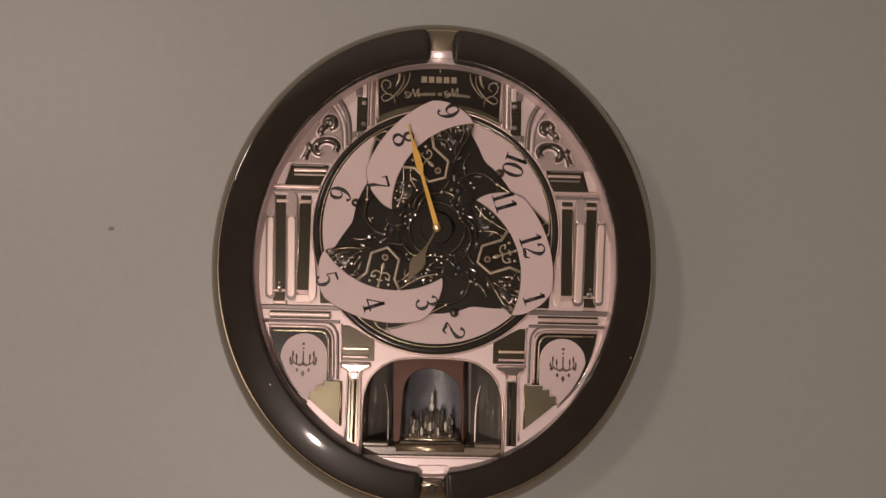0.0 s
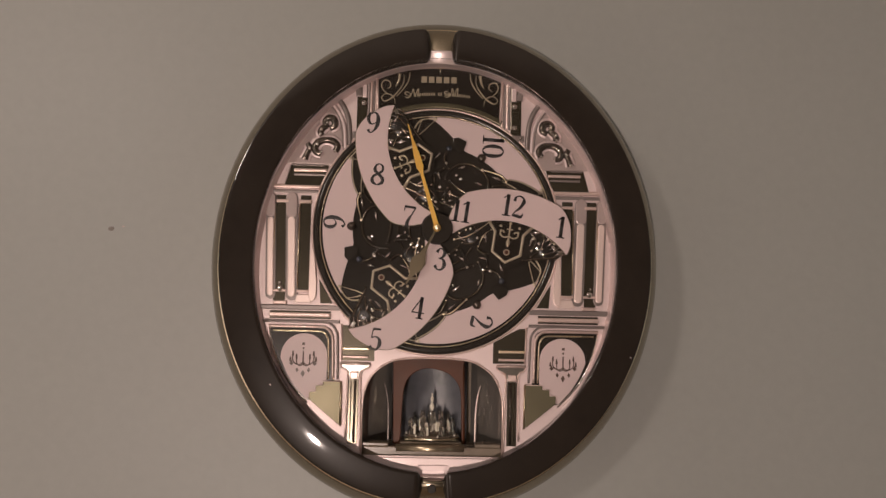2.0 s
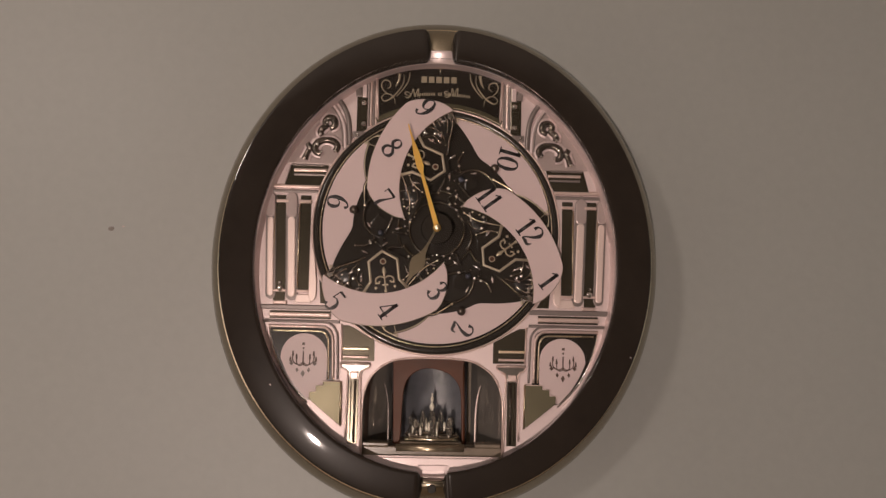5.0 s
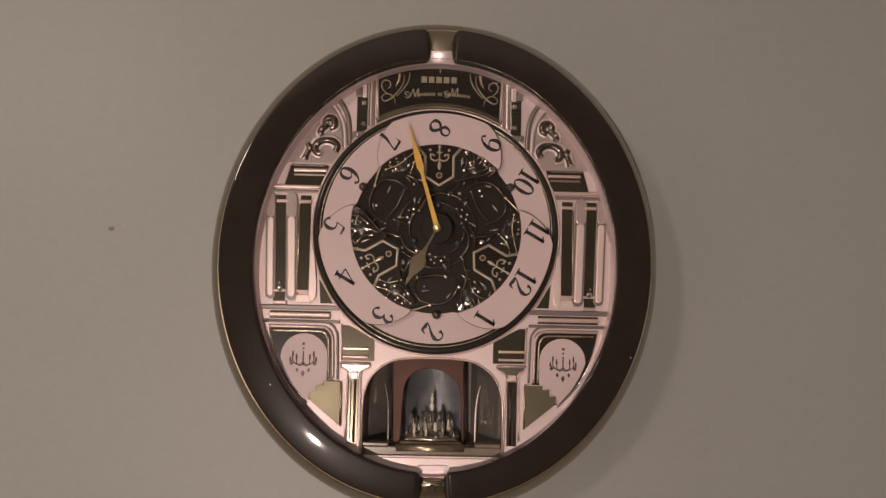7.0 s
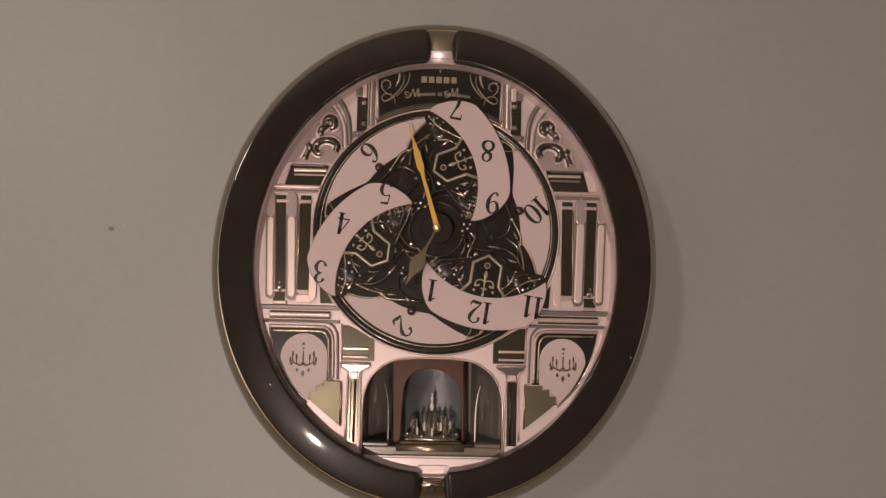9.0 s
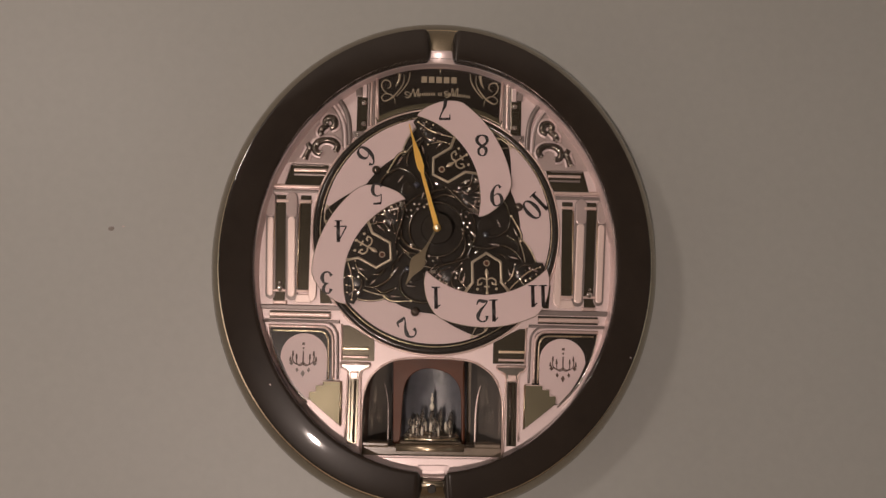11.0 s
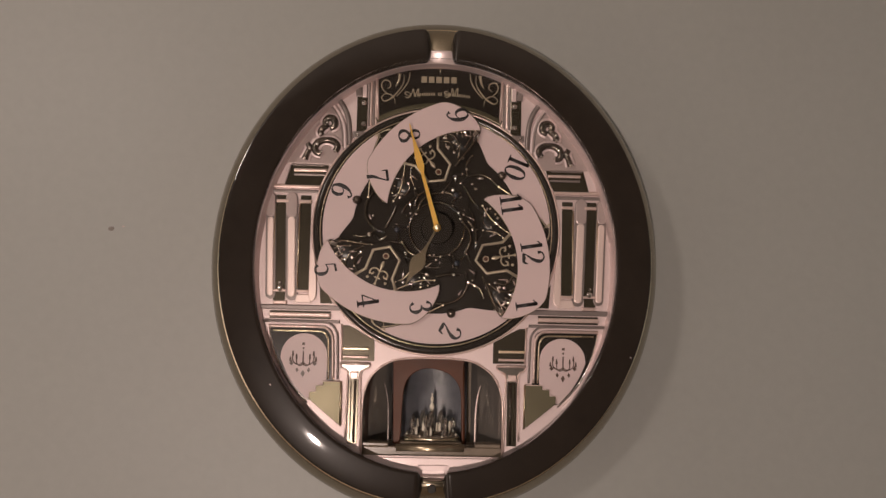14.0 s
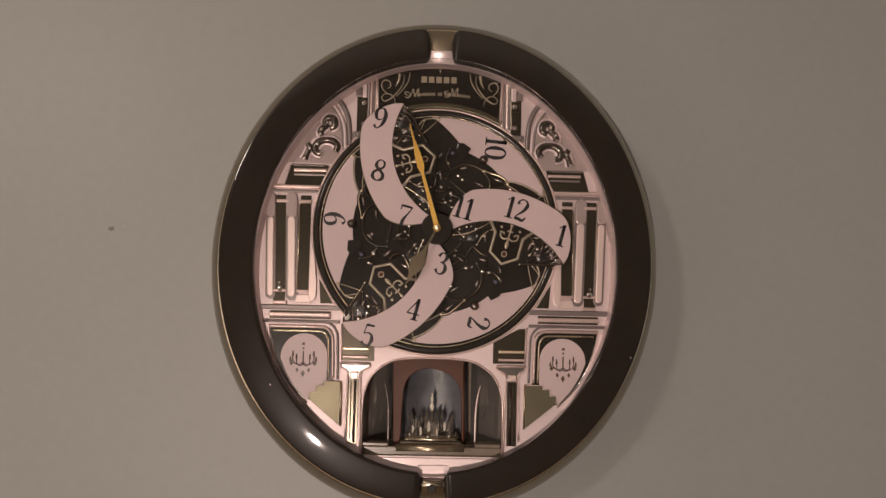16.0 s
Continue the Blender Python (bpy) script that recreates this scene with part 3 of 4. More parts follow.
    for line in ([(61.2, -132), (62.4, -135.4), (68, -138), (70.5, -143), (70.3, -150), (69, -214)], [(89.6, -132), (88.4, -135.6), (84, -138), (82.4, -143), (82.6, -150), (83.5, -203)]):
        part("column_edge", tube(bend(flip(line, s), 4), 0.9, 57, 6), ROSE, column)
    part("flute", tube(flip([(75.2, -148), (75.4, -207)], s), 1.3, 56, 8, 0.5), IRON, column)
    part("flute", tube(flip([(79.2, -148), (79.2, -204)], s), 0.5, 56.2, 6), IRON, column)


for side in (-1, 1):
    spandrel(side)
    colonnade(side)
    lower_quarter(side)
part("foot_band", plate([[(-56, -220.3), (59, -220.3), (52, -231), (20, -237), (-20, -237), (-50, -231)]], 54.5, 57, 0.6), LIT_PEARL, clock, "plain white band under the window")
part("window_trim", tube(WINDOW, 1.0, 55.6, 6), ROSE, clock, "thin bright edge of the arched window")

# ---- the little stage in the window ----
stage = part("stage_box", joined(
    plate([[(-80, -224), (80, -224), (80, -118), (-80, -118)]], 2, 4),
    box(-80, -224, -72, -118, 4, 52, 0), box(72, -224, 80, -118, 4, 52, 0), box(-72, -122, 72, -118, 4, 52, 0)), STAGE, clock, "dark recess behind the arched window")
part("stage_floor", box(-72, -224, 72, -211, 4, 50, 1.0), STAGE, stage)
part("stage_sill", tube([(-34.5, -213.6), (32, -213.0)], 4.8, 47, 20, 0.7), SILL, stage, "rounded satin gold sill")
part("stage_step", box(-31, -211, 29, -207, 8, 44, 1.2), STAGE, stage)
part("stage_step", box(-27, -207, 25, -203.5, 8, 40, 1.2), SATIN, stage)
part("stage_arch", plate([[(-38, -211), (-40, -124), (31, -124), (32.5, -211), (30, -211), (28.6, -168)] + bend([(28.6, -168), (26.5, -154), (18, -143), (8, -138.4), (-3.5, -136.5), (-14, -138.4), (-23, -145), (-28, -156), (-29.5, -170)], 4)[1:] + [(-31, -211)]], 30, 33, 0.8), COPPER, stage, "copper-brown portal")
part("portal_edge", tube([(30.6, -132), (32.2, -210)], 0.8, 33.4, 8), COPPER, stage, "bright copper edge of the portal")


def curved_back():
    """A shallow curved back wall, nearest the viewer at its sides."""
    bm = bmesh.new()
    cols = [[bm.verts.new(P3(-2.5 + 38 * k / 10, z, 5 + 7 * (k / 10) ** 2)) for z in (-212, -122)] for k in range(-10, 11)]
    for a, b in zip(cols, cols[1:]):
        bm.faces.new((a[0], b[0], b[1], a[1]))
    bmesh.ops.solidify(bm, geom=bm.faces, thickness=0.001)
    bmesh.ops.recalc_face_normals(bm, faces=bm.faces)
    smooth(bm, 30)
    return bm


part("stage_backdrop", curved_back(), BACKDROP_HAZE, stage, "curved backdrop with a bluish haze in its colour")


def side_glass(s):
    """An upright looking glass, set askew so that it shows the carousel."""
    bm = bmesh.new()
    near, far = (71, 36), (40, 5)
    back = (0.7, -0.7)
    foot = [(near[0], near[1]), (far[0], far[1]), (far[0] + back[0], far[1] + back[1]), (near[0] + back[0], near[1] + back[1])]
    low, high = [[bm.verts.new(P3(s * x, z, d)) for x, d in foot] for z in (-211, -124)]
    bm.faces.new(low)
    bm.faces.new(high)
    for k in range(4):
        bm.faces.new((low[k], low[(k + 1) % 4], high[(k + 1) % 4], high[k]))
    bmesh.ops.recalc_face_normals(bm, faces=bm.faces)
    return bm


for s in (-1, 1):
    part("side_glass", side_glass(s), SMOKE, stage, "smoked looking glass set askew beside the portal")
    # Left upright gets the dark pearl: its dimmer light is put into the colour.
    part("side_arch", tube(bend([(s * 43, -211), (s * 43.2, -180), (s * 45, -163), (s * 48, -152)], 4), [0.9, 1.0, 0.7, 0.3], 34, 8, 0.5), PILLAR if s > 0 else SHADED, stage, "thin curved upright")
    part("side_step", box(s * 42, -211, s * 67, -207.5, 36, 50, 0.8), STAGE, stage)


def carousel():
    """The turning crystal piece: a stepped base, a tall stem and a ring of cut drops."""
    turn = part("crystal_carousel", spindle([(27, 0), (27, 1.6), (24, 2.2), (23, 3.4), (12, 4), (11, 6)], 0, 0, 0, 32), STAGE, clock, "turning crystal carousel on a stepped dark base")
    turn.matrix_basis = Matrix.Translation(P3(0, -205, 24))
    part("base_rim", spindle([(27.4, 0.5), (27.6, 1.2), (27.4, 1.8)], 0, 0, 0, 40), GOLD, turn)
    part("stem", spindle([(3.0, 4), (3.4, 9), (2.0, 11), (2.6, 14), (2.6, 24), (1.4, 26)], 0, 0, 0, 8), CRYSTAL, turn, "cut glass stem")
    part("stem_core", spindle([(1.0, 4), (1.2, 14), (0.9, 27)], 0, 0, 0, 8), CHROME, turn)
    part("stem_head", spindle([(0.9, 26), (2.4, 29), (2.5, 31), (0.9, 34), (1.6, 37), (1.5, 39), (0.6, 41), (1.0, 42.4), (0.3, 43.6)], 0, 0, 0, 10), GLINT, turn, "bright turned finial")
    for i in range(7):
        a = radians(360 / 7 * i + 7)
        x, y, tall = 21.0 * math.sin(a), 21.0 * math.cos(a), (20, 25, 22)[i % 3]
        part("crystal", spindle([(2.6, 3.4), (2.9, 5), (2.2, tall * 0.4), (1.0, tall * 0.46)], x, y, 0, 6), CRYSTAL, turn)
        part("crystal", spindle([(1.0, tall * 0.48), (2.6, tall * 0.56), (3.0, tall * 0.72), (1.8, tall * 0.9), (0.3, tall)], x, y, 0, 6), CRYSTAL, turn)
        part("crystal_core", spindle([(1.2, 3), (1.0, tall * 0.3), (0.4, tall * 0.44)], x, y, 0, 8), CHROME, turn)
        part("crystal_core", spindle([(0.3, tall * 0.5), (0.8, tall * 0.62), (0.7, tall * 0.76), (0.2, tall * 0.88)], x, y, 0, 8), CHROME, turn)
        part("crystal_foot", spindle([(2.0, 2.2), (2.4, 3.2), (1.2, 4.0)], x, y, 0, 12), CHROME, turn)
        # Thin pale rods added to draw the crystals' upright glints.
        for side in (-1, 1):
            b = a + side * 0.21
            low = 3 if side > 0 else 8
            part("glint_rod", spindle([(0.6, low), (1.35, low + 1.5), (1.2, low + 7), (0.3, low + 9)], 18.5 * math.sin(b), 18.5 * math.cos(b), 0, 8), GLINT, turn)
    for i in range(6):
        a = radians(60 * i + 37)
        x, y = 10.5 * math.sin(a), 10.5 * math.cos(a)
        part("crystal", spindle([(1.8, 3.8), (2.2, 6), (1.0, 11), (2.0, 15), (2.3, 20), (0.5, 27)], x, y, 0, 5), CRYSTAL, turn)
        part("glint_rod", spindle([(0.3, 15), (0.6, 17), (0.6, 23), (0.2, 25)], x, y, 0, 8), CHROME, turn)
        part("glint_rod", spindle([(0.5, 5), (1.2, 7), (0.8, 14), (0.3, 15)], x * 0.62, y * 0.62, 0, 8), GLINT, turn)
        part("bead_stud", spindle([(0.3, -1.6), (1.5, 0), (0.3, 1.6)], x * 1.45, y * 1.45, 9, 12), CHROME, turn)
    for i in range(14):
        a = radians(360 / 14 * i + 20)
        part("rim_bead", spindle([(0.3, -1.3), (1.3, 0), (0.3, 1.3)], 25 * math.sin(a), 25 * math.cos(a), 3.6, 10), (CHROME, GLINT)[i % 2], turn)
    return turn


crystal_turn = carousel()

# ---- the turning dial ----
PIVOT_R = 70.4
NUMERAL_R = 99.8


# Serif figures: strokes through points in a unit box, with half widths along them.
FIGURES = {
    "0": (0.58, [([(0.29, 0.98), (0.12, 0.84), (0.06, 0.5), (0.12, 0.16), (0.29, 0.02), (0.46, 0.16), (0.52, 0.5), (0.46, 0.84), (0.29, 0.98)], [0.025, 0.06, 0.09, 0.06, 0.025, 0.06, 0.09, 0.06, 0.025])]),
    "1": (0.46, [([(0.24, 0.0), (0.24, 0.98)], [0.08, 0.08]), ([(0.05, 0.02), (0.43, 0.02)], [0.028, 0.028]), ([(0.24, 0.96), (0.05, 0.80)], [0.03, 0.03])]),
    "2": (0.58, [([(0.09, 0.72), (0.12, 0.9), (0.3, 0.98), (0.47, 0.88), (0.49, 0.7), (0.36, 0.45), (0.15, 0.22), (0.05, 0.06)], [0.08, 0.04, 0.03, 0.05, 0.09, 0.06, 0.03, 0.03]), ([(0.05, 0.06), (0.25, 0.07), (0.44, 0.04), (0.54, 0.22)], [0.04, 0.08, 0.06, 0.02])]),
    "3": (0.58, [([(0.11, 0.78), (0.2, 0.95), (0.36, 0.96), (0.46, 0.8), (0.38, 0.6), (0.22, 0.53)], [0.08, 0.03, 0.04, 0.085, 0.05, 0.02]), ([(0.22, 0.53), (0.42, 0.5), (0.51, 0.28), (0.42, 0.06), (0.22, 0.03), (0.09, 0.2)], [0.02, 0.05, 0.09, 0.05, 0.03, 0.08])]),
    "4": (0.60, [([(0.40, 0.0), (0.40, 0.98)], [0.078, 0.078]), ([(0.24, 0.02), (0.56, 0.02)], [0.027, 0.027]), ([(0.40, 0.96), (0.03, 0.28)], [0.027, 0.027]), ([(0.02, 0.27), (0.58, 0.27)], [0.03, 0.03])]),
    "5": (0.58, [([(0.14, 0.93), (0.48, 0.95)], [0.055, 0.04]), ([(0.14, 0.94), (0.11, 0.52)], [0.024, 0.024]), ([(0.11, 0.52), (0.28, 0.6), (0.45, 0.52), (0.51, 0.3), (0.42, 0.06), (0.22, 0.03), (0.09, 0.17)], [0.02, 0.03, 0.06, 0.09, 0.05, 0.03, 0.075])]),
    "6": (0.58, [([(0.47, 0.84), (0.36, 0.97), (0.2, 0.86), (0.09, 0.6), (0.08, 0.3), (0.18, 0.06), (0.32, 0.02)], [0.075, 0.03, 0.04, 0.085, 0.09, 0.05, 0.025]), ([(0.32, 0.02), (0.48, 0.12), (0.52, 0.32), (0.44, 0.52), (0.28, 0.56), (0.12, 0.42)], [0.025, 0.06, 0.085, 0.06, 0.025, 0.02])]),
    "7": (0.58, [([(0.06, 0.93), (0.54, 0.93)], [0.055, 0.055]), ([(0.06, 0.97), (0.05, 0.72)], [0.03, 0.022]), ([(0.54, 0.93), (0.4, 0.6), (0.27, 0.3), (0.24, 0.0)], [0.028, 0.035, 0.075, 0.09])]),
    "8": (0.58, [([(0.29, 0.53), (0.12, 0.66), (0.14, 0.88), (0.29, 0.97), (0.44, 0.88), (0.45, 0.68), (0.29, 0.53)], [0.055, 0.08, 0.05, 0.025, 0.05, 0.055, 0.055]), ([(0.29, 0.53), (0.08, 0.36), (0.08, 0.14), (0.29, 0.02), (0.5, 0.14), (0.5, 0.34), (0.29, 0.53)], [0.055, 0.06, 0.08, 0.025, 0.08, 0.075, 0.055])]),
}
FIGURES["9"] = (0.58, [([(0.58 - x, 1 - y) for x, y in line], wide) for line, wide in FIGURES["6"][1]])


def numeral(text, size, d):
    """A serif numeral as a thin printed relief, centred on the origin."""
    total = sum(FIGURES[c][0] for c in text)
    pieces, run = [], -total / 2
    for c in text:
        wide, strokes = FIGURES[c]
        for line, half in strokes:
            pts = [((x + run) * size, (y - 0.5) * size) for x, y in line]
            pieces.append(tube(bend(pts, 5) if len(pts) > 2 else pts, [w * size for w in half], d, 8, 0.08))
        run += wide
    return joined(*pieces)


def turned(bm, angle, x=0.0, z=0.0):
    """Turn clockwise by the angle, then move."""
    m = Matrix.Translation(P3(x, z, 0)) @ Matrix.Rotation(radians(angle), 4, "Y")
    bmesh.ops.transform(bm, matrix=m, verts=bm.verts)
    return bm


def centre_dial():
    """The disc with the numerals 2, 6 and 10: pale crescents on black, with gold wires."""
    dial = part("centre_dial", lathe([(111.5, 58), (111.5, 59.2), (110.5, 60), (2, 60)], 96), BLACK, clock, "black rotating disc with pale crescents and gold wires")
    for h in (2, 6, 10):
        a = 30 * h
        edge = []
        for i in range(25):
            f = -38 + 75 * i / 24
            edge.append(polar(min(111.0, 82.0 + 29 * (max(0.0, (-f - 14) / 23) ** 1.25 + max(0.0, (f - 19) / 19) ** 0.75)), a + f))
        cres = part("crescent", plate([arc(111.2, a - 38, a + 37, 30) + edge[::-1]], 60, 61.2, 0.3), DIAL_WHITE, dial, "pearl white crescent")
        part("numeral", turned(numeral(str(h), 21.5, 61.4), 0, *polar(NUMERAL_R, a)), INK, cres)
        part("knob", ball(*polar(83, a - 2), 63, 4.4, 0.8), IRON, dial)
        # gold trusses on the black petals between the crescents
        for line, r in (([(-8, 84), (-18, 95), (-33, 104), (-46, 100)], 0.9), ([(-33, 104), (-28, 90), (-45, 99)], 0.6), ([(8, 84), (20, 96), (33, 104), (47, 99)], 0.9), ([(33, 103), (24, 92), (46, 98)], 0.6), ([(-14, 84), (0, 78), (14, 84)], 0.6), ([(-20, 74), (-8, 82)], 0.5)):
            part("truss_wire", turned(wire(line, r * 1.15, 61.8), a + 60), PRINT_GOLD, dial)
        part("petal_edge", tube([polar(80.5 + 29 * max(0.0, (f - 19) / 19) ** 0.75, a + f) for f in range(19, 38, 2)], 0.6, 61.6, 6, 0.6), PRINT_GOLD, dial)
        part("petal_edge", tube([polar(80.5 + 1.35 * k, a + 20 + 1.6 * k) for k in range(0, 19, 2)], 0.5, 60.6, 6, 0.6), PRINT_GOLD, dial)
        # loops and bands nearer the hub
        ridges = []
        for line, r, d, mat in (([(-22, 46), (-21, 60), (-12, 70), (2, 73), (15, 68), (20, 56), (18, 46)], 0.55, 62.5, WIRE), ([(-17, 47), (0, 45), (17, 48)], 0.5, 62.8, WIRE), ([(24, 30), (30, 44), (30, 58), (40, 70), (52, 74)], 0.7, 63.5, WIRE), ([(-26, 28), (-30, 40), (-44, 50), (-50, 62)], 0.6, 63, WIRE), ([(10, 24), (20, 24), (30, 18), (35, 8)], 0.8, 64.5, WIRE), ([(13, 29), (23, 29), (34, 22)], 0.6, 64.5, WIRE), ([(-24, 56), (-33, 62), (-36, 72)], 0.6, 62.8, WIRE), ([(22, 66), (32, 74), (42, 72)], 0.6, 62.8, WIRE), ([(36, 46), (40, 57), (48, 60)], 0.55, 63, WIRE), ([(-12, 28), (-14, 40)], 0.5, 64, WIRE), ([(4, 74), (22, 79), (30, 77)], 0.8, 62.5, GOLD), ([(-34, 40), (-28, 54)], 0.6, 63, WIRE), ([(40, 28), (46, 38), (45, 48)], 0.6, 63.5, WIRE)):
            part("curl_wire", turned(wire(line, r, d), a), mat, dial)
            ridges.append(tube(bend(line) if len(line) > 2 else line, 1.7, d - 1.5, 8))
        part("relief", turned(joined(*ridges), a), BLACK, dial, "raised black ridges")
        for r, f, size in ((27, 0, 1.2), (30, 9, 1.1), (25, 14, 1.1), (31, -10, 1.1), (33, 2, 1.0), (28, -18, 1.0), (46, 44, 2.6), (58, 60, 1.3), (62, 28, 1.3), (66, -26, 1.3)):
            part("stud", ball(*polar(r, a + f), 63.6, size * 1.05, 0.28), SPARK, dial)
        for x, z, f, size in ((12, 33, 60, 5), (-9, 36, -30, 4), (27, 50, 20, 6), (-28, 45, -50, 5), (8, 60, 80, 5), (-14, 64, 40, 4), (33, 38, -20, 5), (44, 66, 30, 6), (-40, 60, 10, 5), (20, 74, 75, 5)):
            dx, dz = polar(size * 0.85, f)
            part("chrome_bar", turned(tube([(x - dx, z - dz), (x, z), (x + dx, z + dz)], [0.3, 1.5, 0.5, 1.0], 63.8, 8, 0.45), a), CHROME, dial)
        # Beads added at random spots, only to give the disc its glints.
        rng = random.Random(h)
        for k in range(6):
            part("glint_bead", ball(*polar(24 + 54 * rng.random(), a + 120 * (rng.random() - 0.5)), 63.6, 0.9 + 0.8 * rng.random(), 0.28), SPARK, dial)
        part("gear_disc", lathe([(12, 60), (12, 62.5), (10, 63.5), (4, 63.5)], 28, *polar(52, a + 60)), BLACK, dial)
    for r, a0, a1, wide in ((27, 0, 357, 1.5), (38, 20, 95, 1.2), (38, 140, 215, 1.2), (38, 260, 335, 1.2)):
        whole = a1 - a0 > 350
        part("ring_ridge", tube(arc(r, a0, a1, 72), wide, 61.5, 10, closed=whole), BLACK, dial, "glossy black ridge round the hub")
        part("ring_wire", tube(arc(r - 0.4, a0, a1, 72), 0.45, 62.7, 6, closed=whole), WIRE, dial)
    return dial


def blade(h):
    """One blade with three numerals, black wings and a gold-edged shield. Its origin is its pivot."""
    low = -PIVOT_R
    names = {12: ("11", "12", "1"), 4: ("3", "4", "5"), 8: ("7", "8", "9")}[h]
    ob = part("dial_blade", turned(plate([arc(83.5, -43, 43, 24) + [(57, 58), (44, 52), (27, 50), (17, 47), (3, 38), (-13, 45), (-22, 52), (-42, 52), (-55, 53)]], 64, 66, 0), 0, 0, low), BLACK, clock, "crescent dial blade with numerals %s, %s and %s, turning on its pivot" % names)
    inner = [polar(83.0, -44.5 + 89 * i / 30) for i in range(31)]
    outer = bend([inner[0], polar(92, -41), polar(103, -34.5), polar(110.5, -28.5), polar(114, -24)], 5)[1:] + arc(114, -23, 23, 24) + bend([polar(114, 24), polar(110.5, 28.5), polar(103, 34.5), polar(92, 41), inner[-1]], 5)[1:-1]
    face = part("blade_face", turned(plate([outer + inner[::-1]], 66, 68, 0.35), 0, 0, low), DIAL_WHITE, ob, "pearl white curved numeral strip")
    part("blade_edge", turned(tube(outer, 0.75, 66.2, 5), 0, 0, low), OLD_GOLD, ob, "thin gold edge")
    part("blade_edge", turned(tube(inner, 0.55, 66.4, 5), 0, 0, low), OLD_GOLD, ob, "thin gold edge")
    for k, text in zip((-30, 0, 30), names):
        x, z = polar(98.5, k)
        part("numeral", turned(numeral(text, 21.5, 68.2), -30 * h, x, z + low), INK, ob)
    shield = [polar(83.5, -14), polar(83.5, 0), polar(83.5, 14), (13, 71), (13, 52), (0, 43.5), (-13, 52), (-13, 71)]
    part("shield", turned(plate([shield], 65.5, 67.2, 0), 0, 0, low), PANEL, ob, "black shield with a tiny gold chandelier")
    part("shield_edge", turned(tube([polar(84, 15.2), (13.8, 71), (13.8, 51.4), (0, 42.6), (-13.8, 51.4), (-13.8, 71), polar(84, -15.2)], 1.45, 67.2, 8, 0.5), 0, 0, low), SHIELD_GOLD, ob)
    mark = [tube([(0, 82), (0, 68)], 0.85, 67.5, 5, 0.5), box(-2.8, 74.4, 2.8, 75.8, 67.2, 67.7, 0), ball(0, 81, 67.5, 1.5, 0.3), tube([(0, 68.5), (0, 65), (0, 62.5), (0, 60), (0, 57.8)], [0.5, 1.1, 2.1, 1.7, 0.4], 67.5, 6, 0.3)]
    for s in (-1, 1):
        mark.append(tube(bend([(0, 68.5), (s * 4, 66.8), (s * 8, 68.5), (s * 8.6, 72), (s * 6, 73), (s * 5, 71)]), 0.85, 67.5, 5, 0.5))
        mark.append(ball(s * 9.2, 77.4, 67.5, 1.4, 0.3))
        mark.append(ball(s * 8.6, 73, 67.5, 1.1, 0.3))
    part("shield_mark", turned(joined(*mark), 0, 0, low), PRINT_GOLD, ob)
    part("pivot_ring", turned(tube(arc(2.6, 0, 345, 23, 0, 52.5), 0.6, 67.6, 5, closed=True), 0, 0, low), PRINT_GOLD, ob)
    part("pivot_screw", turned(lathe([(2.0, 66), (2.0, 67.6), (0.8, 67.9)], 14, 0, 52.5), 0, 0, low), COPPER, ob)
    ridges = []
    for line, r, mat in (([(-52, 57), (-40, 62), (-30, 70), (-20, 80)], 0.7, GOLD), ([(-44, 55), (-34, 56), (-26, 64)], 0.5, WIRE), ([(24, 52), (32, 60), (34, 72), (28, 80)], 0.7, WIRE), ([(36, 56), (46, 60), (54, 62)], 0.7, WIRE), ([(40, 66), (46, 74)], 0.5, WIRE), ([(-28, 54), (-24, 66), (-18, 72)], 0.5, GOLD), ([(17, 47), (27, 50), (44, 54), (55, 59)], 0.6, WIRE), ([(20, 76), (27, 68), (25, 60)], 0.6, WIRE), ([(-36, 74), (-32, 66), (-38, 60)], 0.6, WIRE), ([(-48, 64), (-42, 68)], 0.6, GOLD), ([(36, 74), (42, 70), (50, 68)], 0.6, WIRE)):
        part("wing_wire", turned(wire(line, r, 67.0), 0, 0, low), mat, ob)
        ridges.append(tube(bend(line) if len(line) > 2 else line, 1.5, 65.7, 8))
    part("relief", turned(joined(*ridges), 0, 0, low), BLACK, ob, "raised black ridges")
    for x, z, r in ((30, 66, 1.5), (45, 68, 1.4), (52, 74, 1.3), (-30, 62, 1.4), (-42, 58, 1.3), (24, 58, 1.2)):
        part("stud", turned(ball(x, z, 66.9, r, 0.28), 0, 0, low), SPARK, ob)
    for x, z, f, size in ((22, 66, 10, 6), (31, 60, 70, 5), (45, 63, -40, 5), (-22, 63, -15, 6), (-33, 68, 50, 5), (-46, 60, -70, 5), (38, 71, 40, 4), (26, 76, 80, 4)):
        dx, dz = polar(size * 0.75, f)
        part("chrome_bar", turned(tube([(x - dx, z - dz), (x, z), (x + dx, z + dz)], [0.3, 1.4, 0.5, 0.9], 67.2, 8, 0.45), 0, 0, low), CHROME, ob)
    # More glint beads, scattered over the wings; no real studs sit there.
    rng = random.Random(h + 20)
    for k in range(8):
        f = (-1 if k % 2 else 1) * (17 + 22 * rng.random())
        part("glint_bead", turned(ball(*polar(68 + 12 * rng.random(), f), 66.9, 0.8 + 0.7 * rng.random(), 0.28), 0, 0, low), SPARK, ob)
    part("wing_dome", turned(ball(-34, 62, 65.6, 8.5, 0.2), 0, 0, low), DOME, ob)
    part("wing_disc", turned(lathe([(8, 65), (8, 66.4), (6.5, 67), (2, 67)], 24, 37, 62), 0, 0, low), DOME, ob)
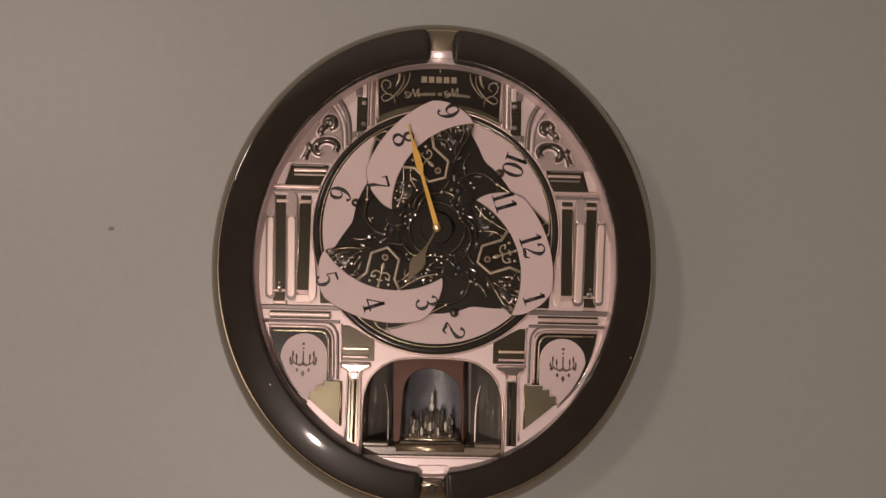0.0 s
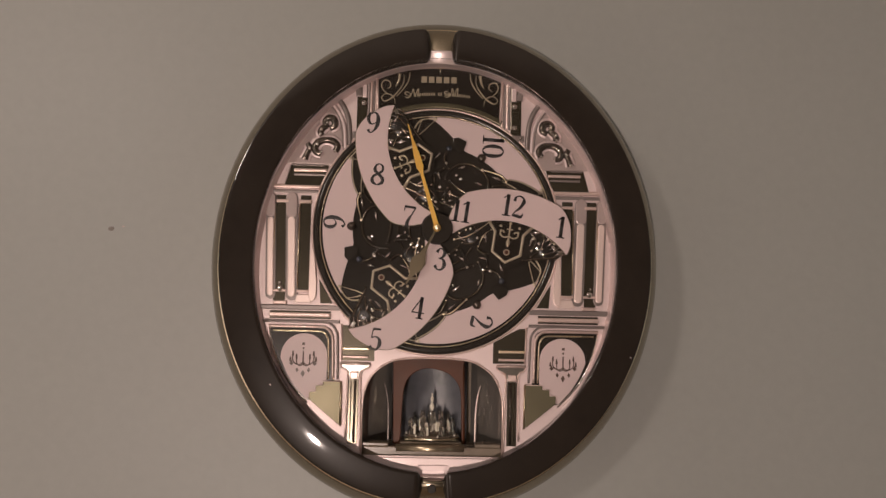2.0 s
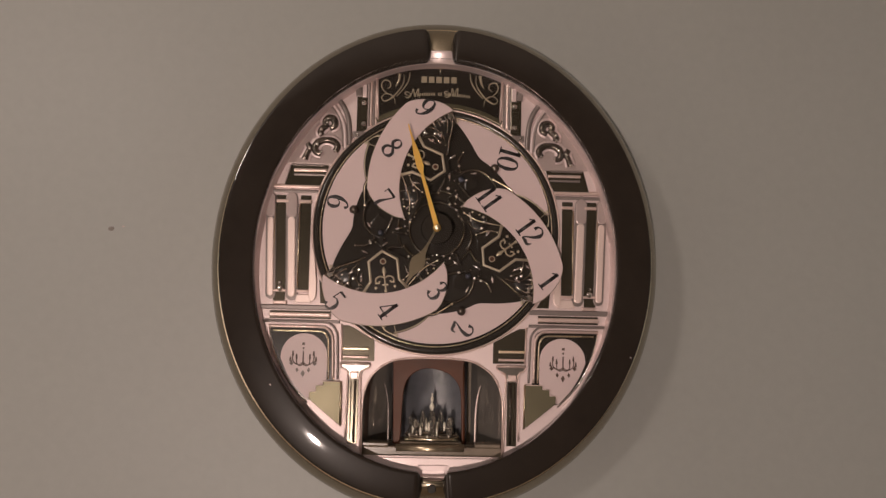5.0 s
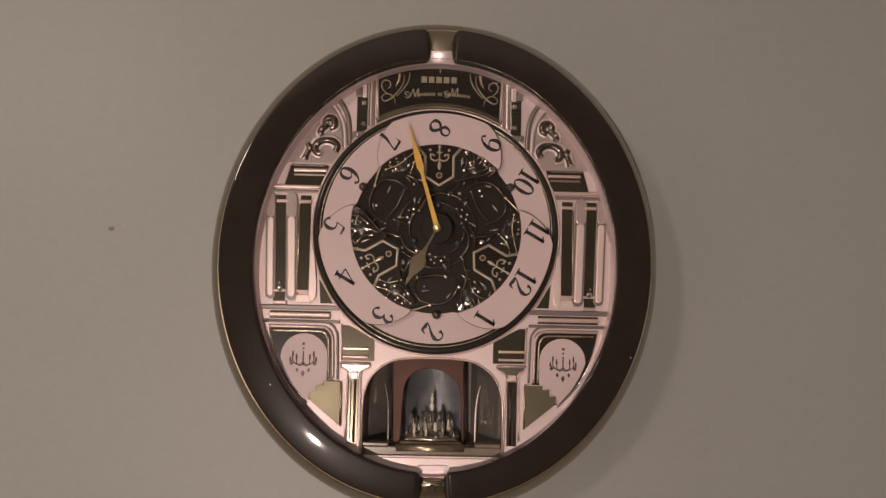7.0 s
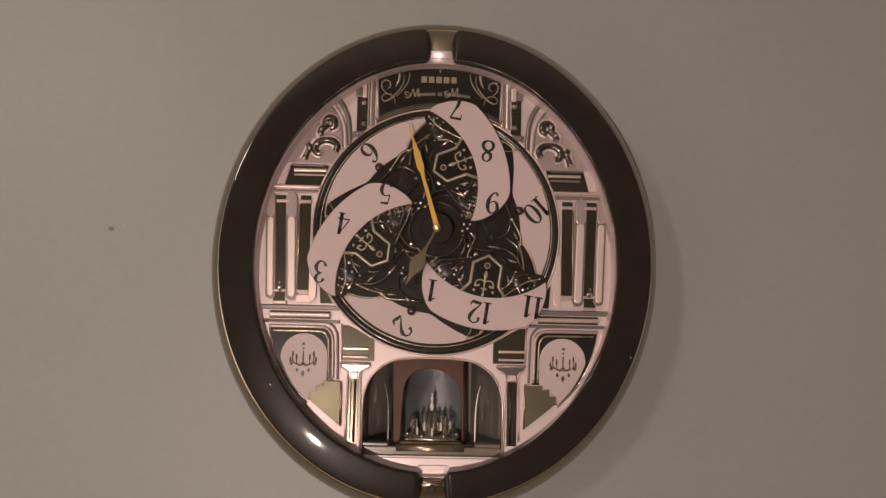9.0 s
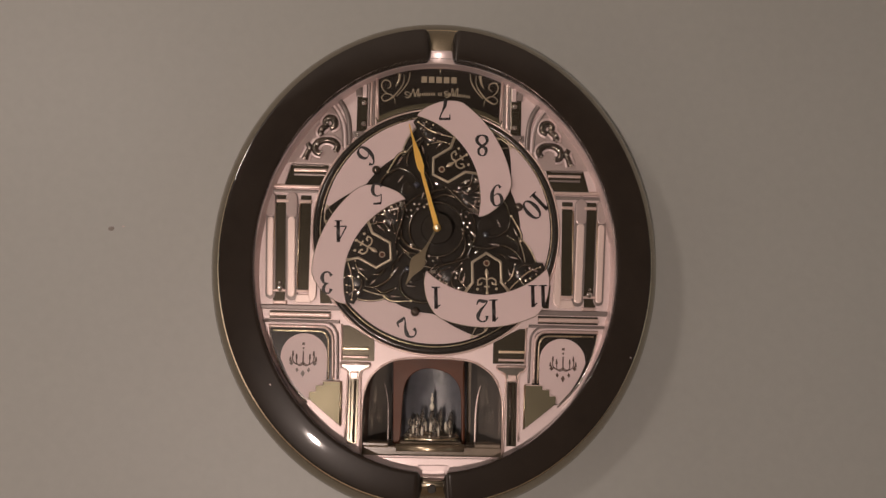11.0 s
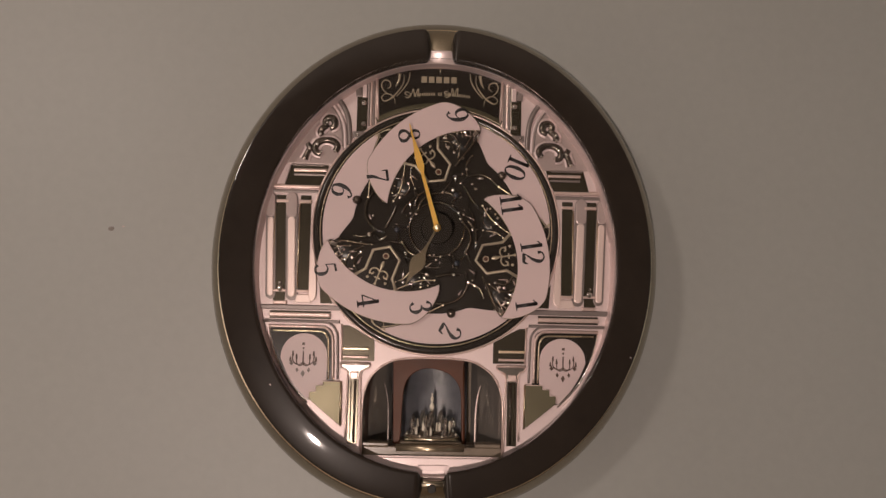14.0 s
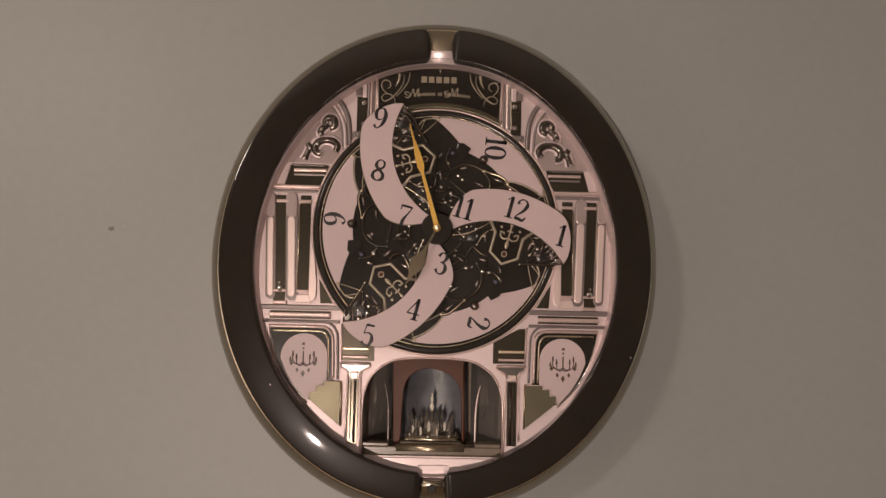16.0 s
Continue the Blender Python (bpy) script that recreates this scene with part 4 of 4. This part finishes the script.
    for i in range(5):
        part("tip_bar", turned(tube([polar(75 - i, 31 + 2.9 * i), polar(82, 31.5 + 2.9 * i)], [0.5, 0.9, 0.5], 67.0, 6), 0, 0, low), CHROME, ob)
    part("tail_arm", plate([[(-3, 2), (3, 2), (2.0, -30), (2.2, -52), (-2.2, -52), (-2.0, -30)]], 61.6, 62.8, 0), BLACK, ob, "black arm behind the pivot")
    part("arm_stud", ball(0, -46, 63, 3.2, 0.6), BLUE_STEEL, ob, "small blue-grey domed stud")
    part("arrow_block", plate([[(-8, -53), (-7, -58.5), (0, -64.5), (7, -58.5), (8, -53), (3.4, -51), (-3.4, -51)]], 61.6, 64.4, 0.6), BLACK, ob, "black arrow-shaped block")
    part("tip_block", turned(box(49, 58, 55, 62, 64, 67.5, 0.8), 0, 0, low), DARK_CHROME, ob)
    return ob


dial_turn = centre_dial()
blades = [(h, blade(h)) for h in (12, 4, 8)]
part("hub", lathe([(15.5, 60), (15.5, 71.5), (14.5, 73), (6, 73.4)], 40), BLACK, clock, "black round hub cap")


def hand(points, length, name, mat, label, d):
    """A spade hand that points to twelve, turning about the hub."""
    outline = points + [(-x, z) for x, z in points[::-1]]
    bm = plate([outline], d, d + 1.2, 0)
    bmesh.ops.triangulate(bm, faces=bm.faces)
    ob = part(name, joined(bm, lathe([(3.6, d - 1), (3.6, d + 1.4), (2.6, d + 2)], 20)), mat, clock, label)
    return ob


HAND_GOLD = material("hand_gold", (0.95, 0.58, 0.13), 0.34, metal=0.5, vary=0.05)
HOUR_GOLD = material("dull_gold", (0.15, 0.12, 0.075), 0.34, metal=0.6, vary=0.1)
hour_hand = hand([(0.9, -3), (1.2, 20), (3.0, 28), (7.2, 36), (6.5, 42), (2.0, 52), (0.3, 62)], 62, "hour_hand", HOUR_GOLD, "dull gold spade hour hand", 75)
minute_hand = hand([(2.4, -3), (2.2, 12), (1.6, 45), (1.5, 55), (3.5, 61), (3.0, 74), (1.1, 88), (0.5, 104)], 104, "minute_hand", HAND_GOLD, "slender golden minute hand", 78)
part("hand_cap", lathe([(3.0, 73), (3.0, 81), (2.2, 82.5), (0.5, 83)], 20), GOLD, clock, "gold cap over the hands")

pane = part("front_glass", plate([oval(171, 195.5, 120)], 84, 85), GLASS, clock, "clear oval front glass")
pane.visible_shadow = False


# ---- movement ----
TURN = [(0.0, 108.9), (0.5, 104.9), (1.0, 101.0), (1.5, 97.0), (2.0, 92.8), (2.3, 90.4), (2.5, 89.0), (2.75, 88.2), (3.0, 88.5), (3.2, 89.7), (3.5, 91.7), (4.0, 95.8), (4.2, 97.4),
        (4.7, 101.6), (5.2, 105.8), (5.7, 109.9), (6.3, 114.8), (6.5, 116.6), (7.0, 120.85), (7.5, 125.1), (8.0, 129.4), (8.5, 133.7), (9.0, 137.9), (9.2, 139.6), (9.5, 142.0),
        (9.7, 143.1), (9.85, 143.3), (10.0, 143.0), (10.2, 141.8), (10.6, 138.6), (11.0, 135.3), (11.3, 133.1), (11.5, 131.5), (12.0, 127.5), (12.5, 123.4), (13.0, 119.2), (13.5, 115.1), (14.0, 111.0), (14.5, 107.0), (15.0, 103.0), (15.5, 98.8), (16.0, 94.5)]
GEAR, CLOSED = 3.0, 121.16
CAROUSEL_SPEED = -42.0


def dial_angle(t):
    """The disc's turn at t, clockwise."""
    for (t0, a0), (t1, a1) in zip(TURN, TURN[1:]):
        if t <= t1:
            return a0 + (a1 - a0) * (t - t0) / (t1 - t0)
    return TURN[-1][1]


def motions():
    times = sorted({round(0.25 * i, 2) for i in range(65)} | {t for t, _ in TURN})
    walk(dial_turn, [(t, pose(0, 0, 0, 0, dial_angle(t), 0)) for t in times])
    for h, ob in blades:
        rows = []
        for t in times:
            a = dial_angle(t)
            x, z = polar(PIVOT_R, 30 * h + a)
            rows.append((t, pose(x / 1000, 0, z / 1000, 0, 30 * h + a + GEAR * (a - CLOSED), 0)))
        walk(ob, rows)
    walk(minute_hand, [(0.0, pose(0, 0, 0, 0, -17.0, 0)), (SECONDS, pose(0, 0, 0, 0, -16.0, 0))])
    walk(hour_hand, [(0.0, pose(0, 0, 0, 0, 207.6, 0)), (SECONDS, pose(0, 0, 0, 0, 207.7, 0))])
    home = Matrix.Translation(P3(0, -205, 24))
    walk(crystal_turn, [(t, home @ pose(0, 0, 0, 0, 0, CAROUSEL_SPEED * t)) for t in range(0, 17)])


motions()
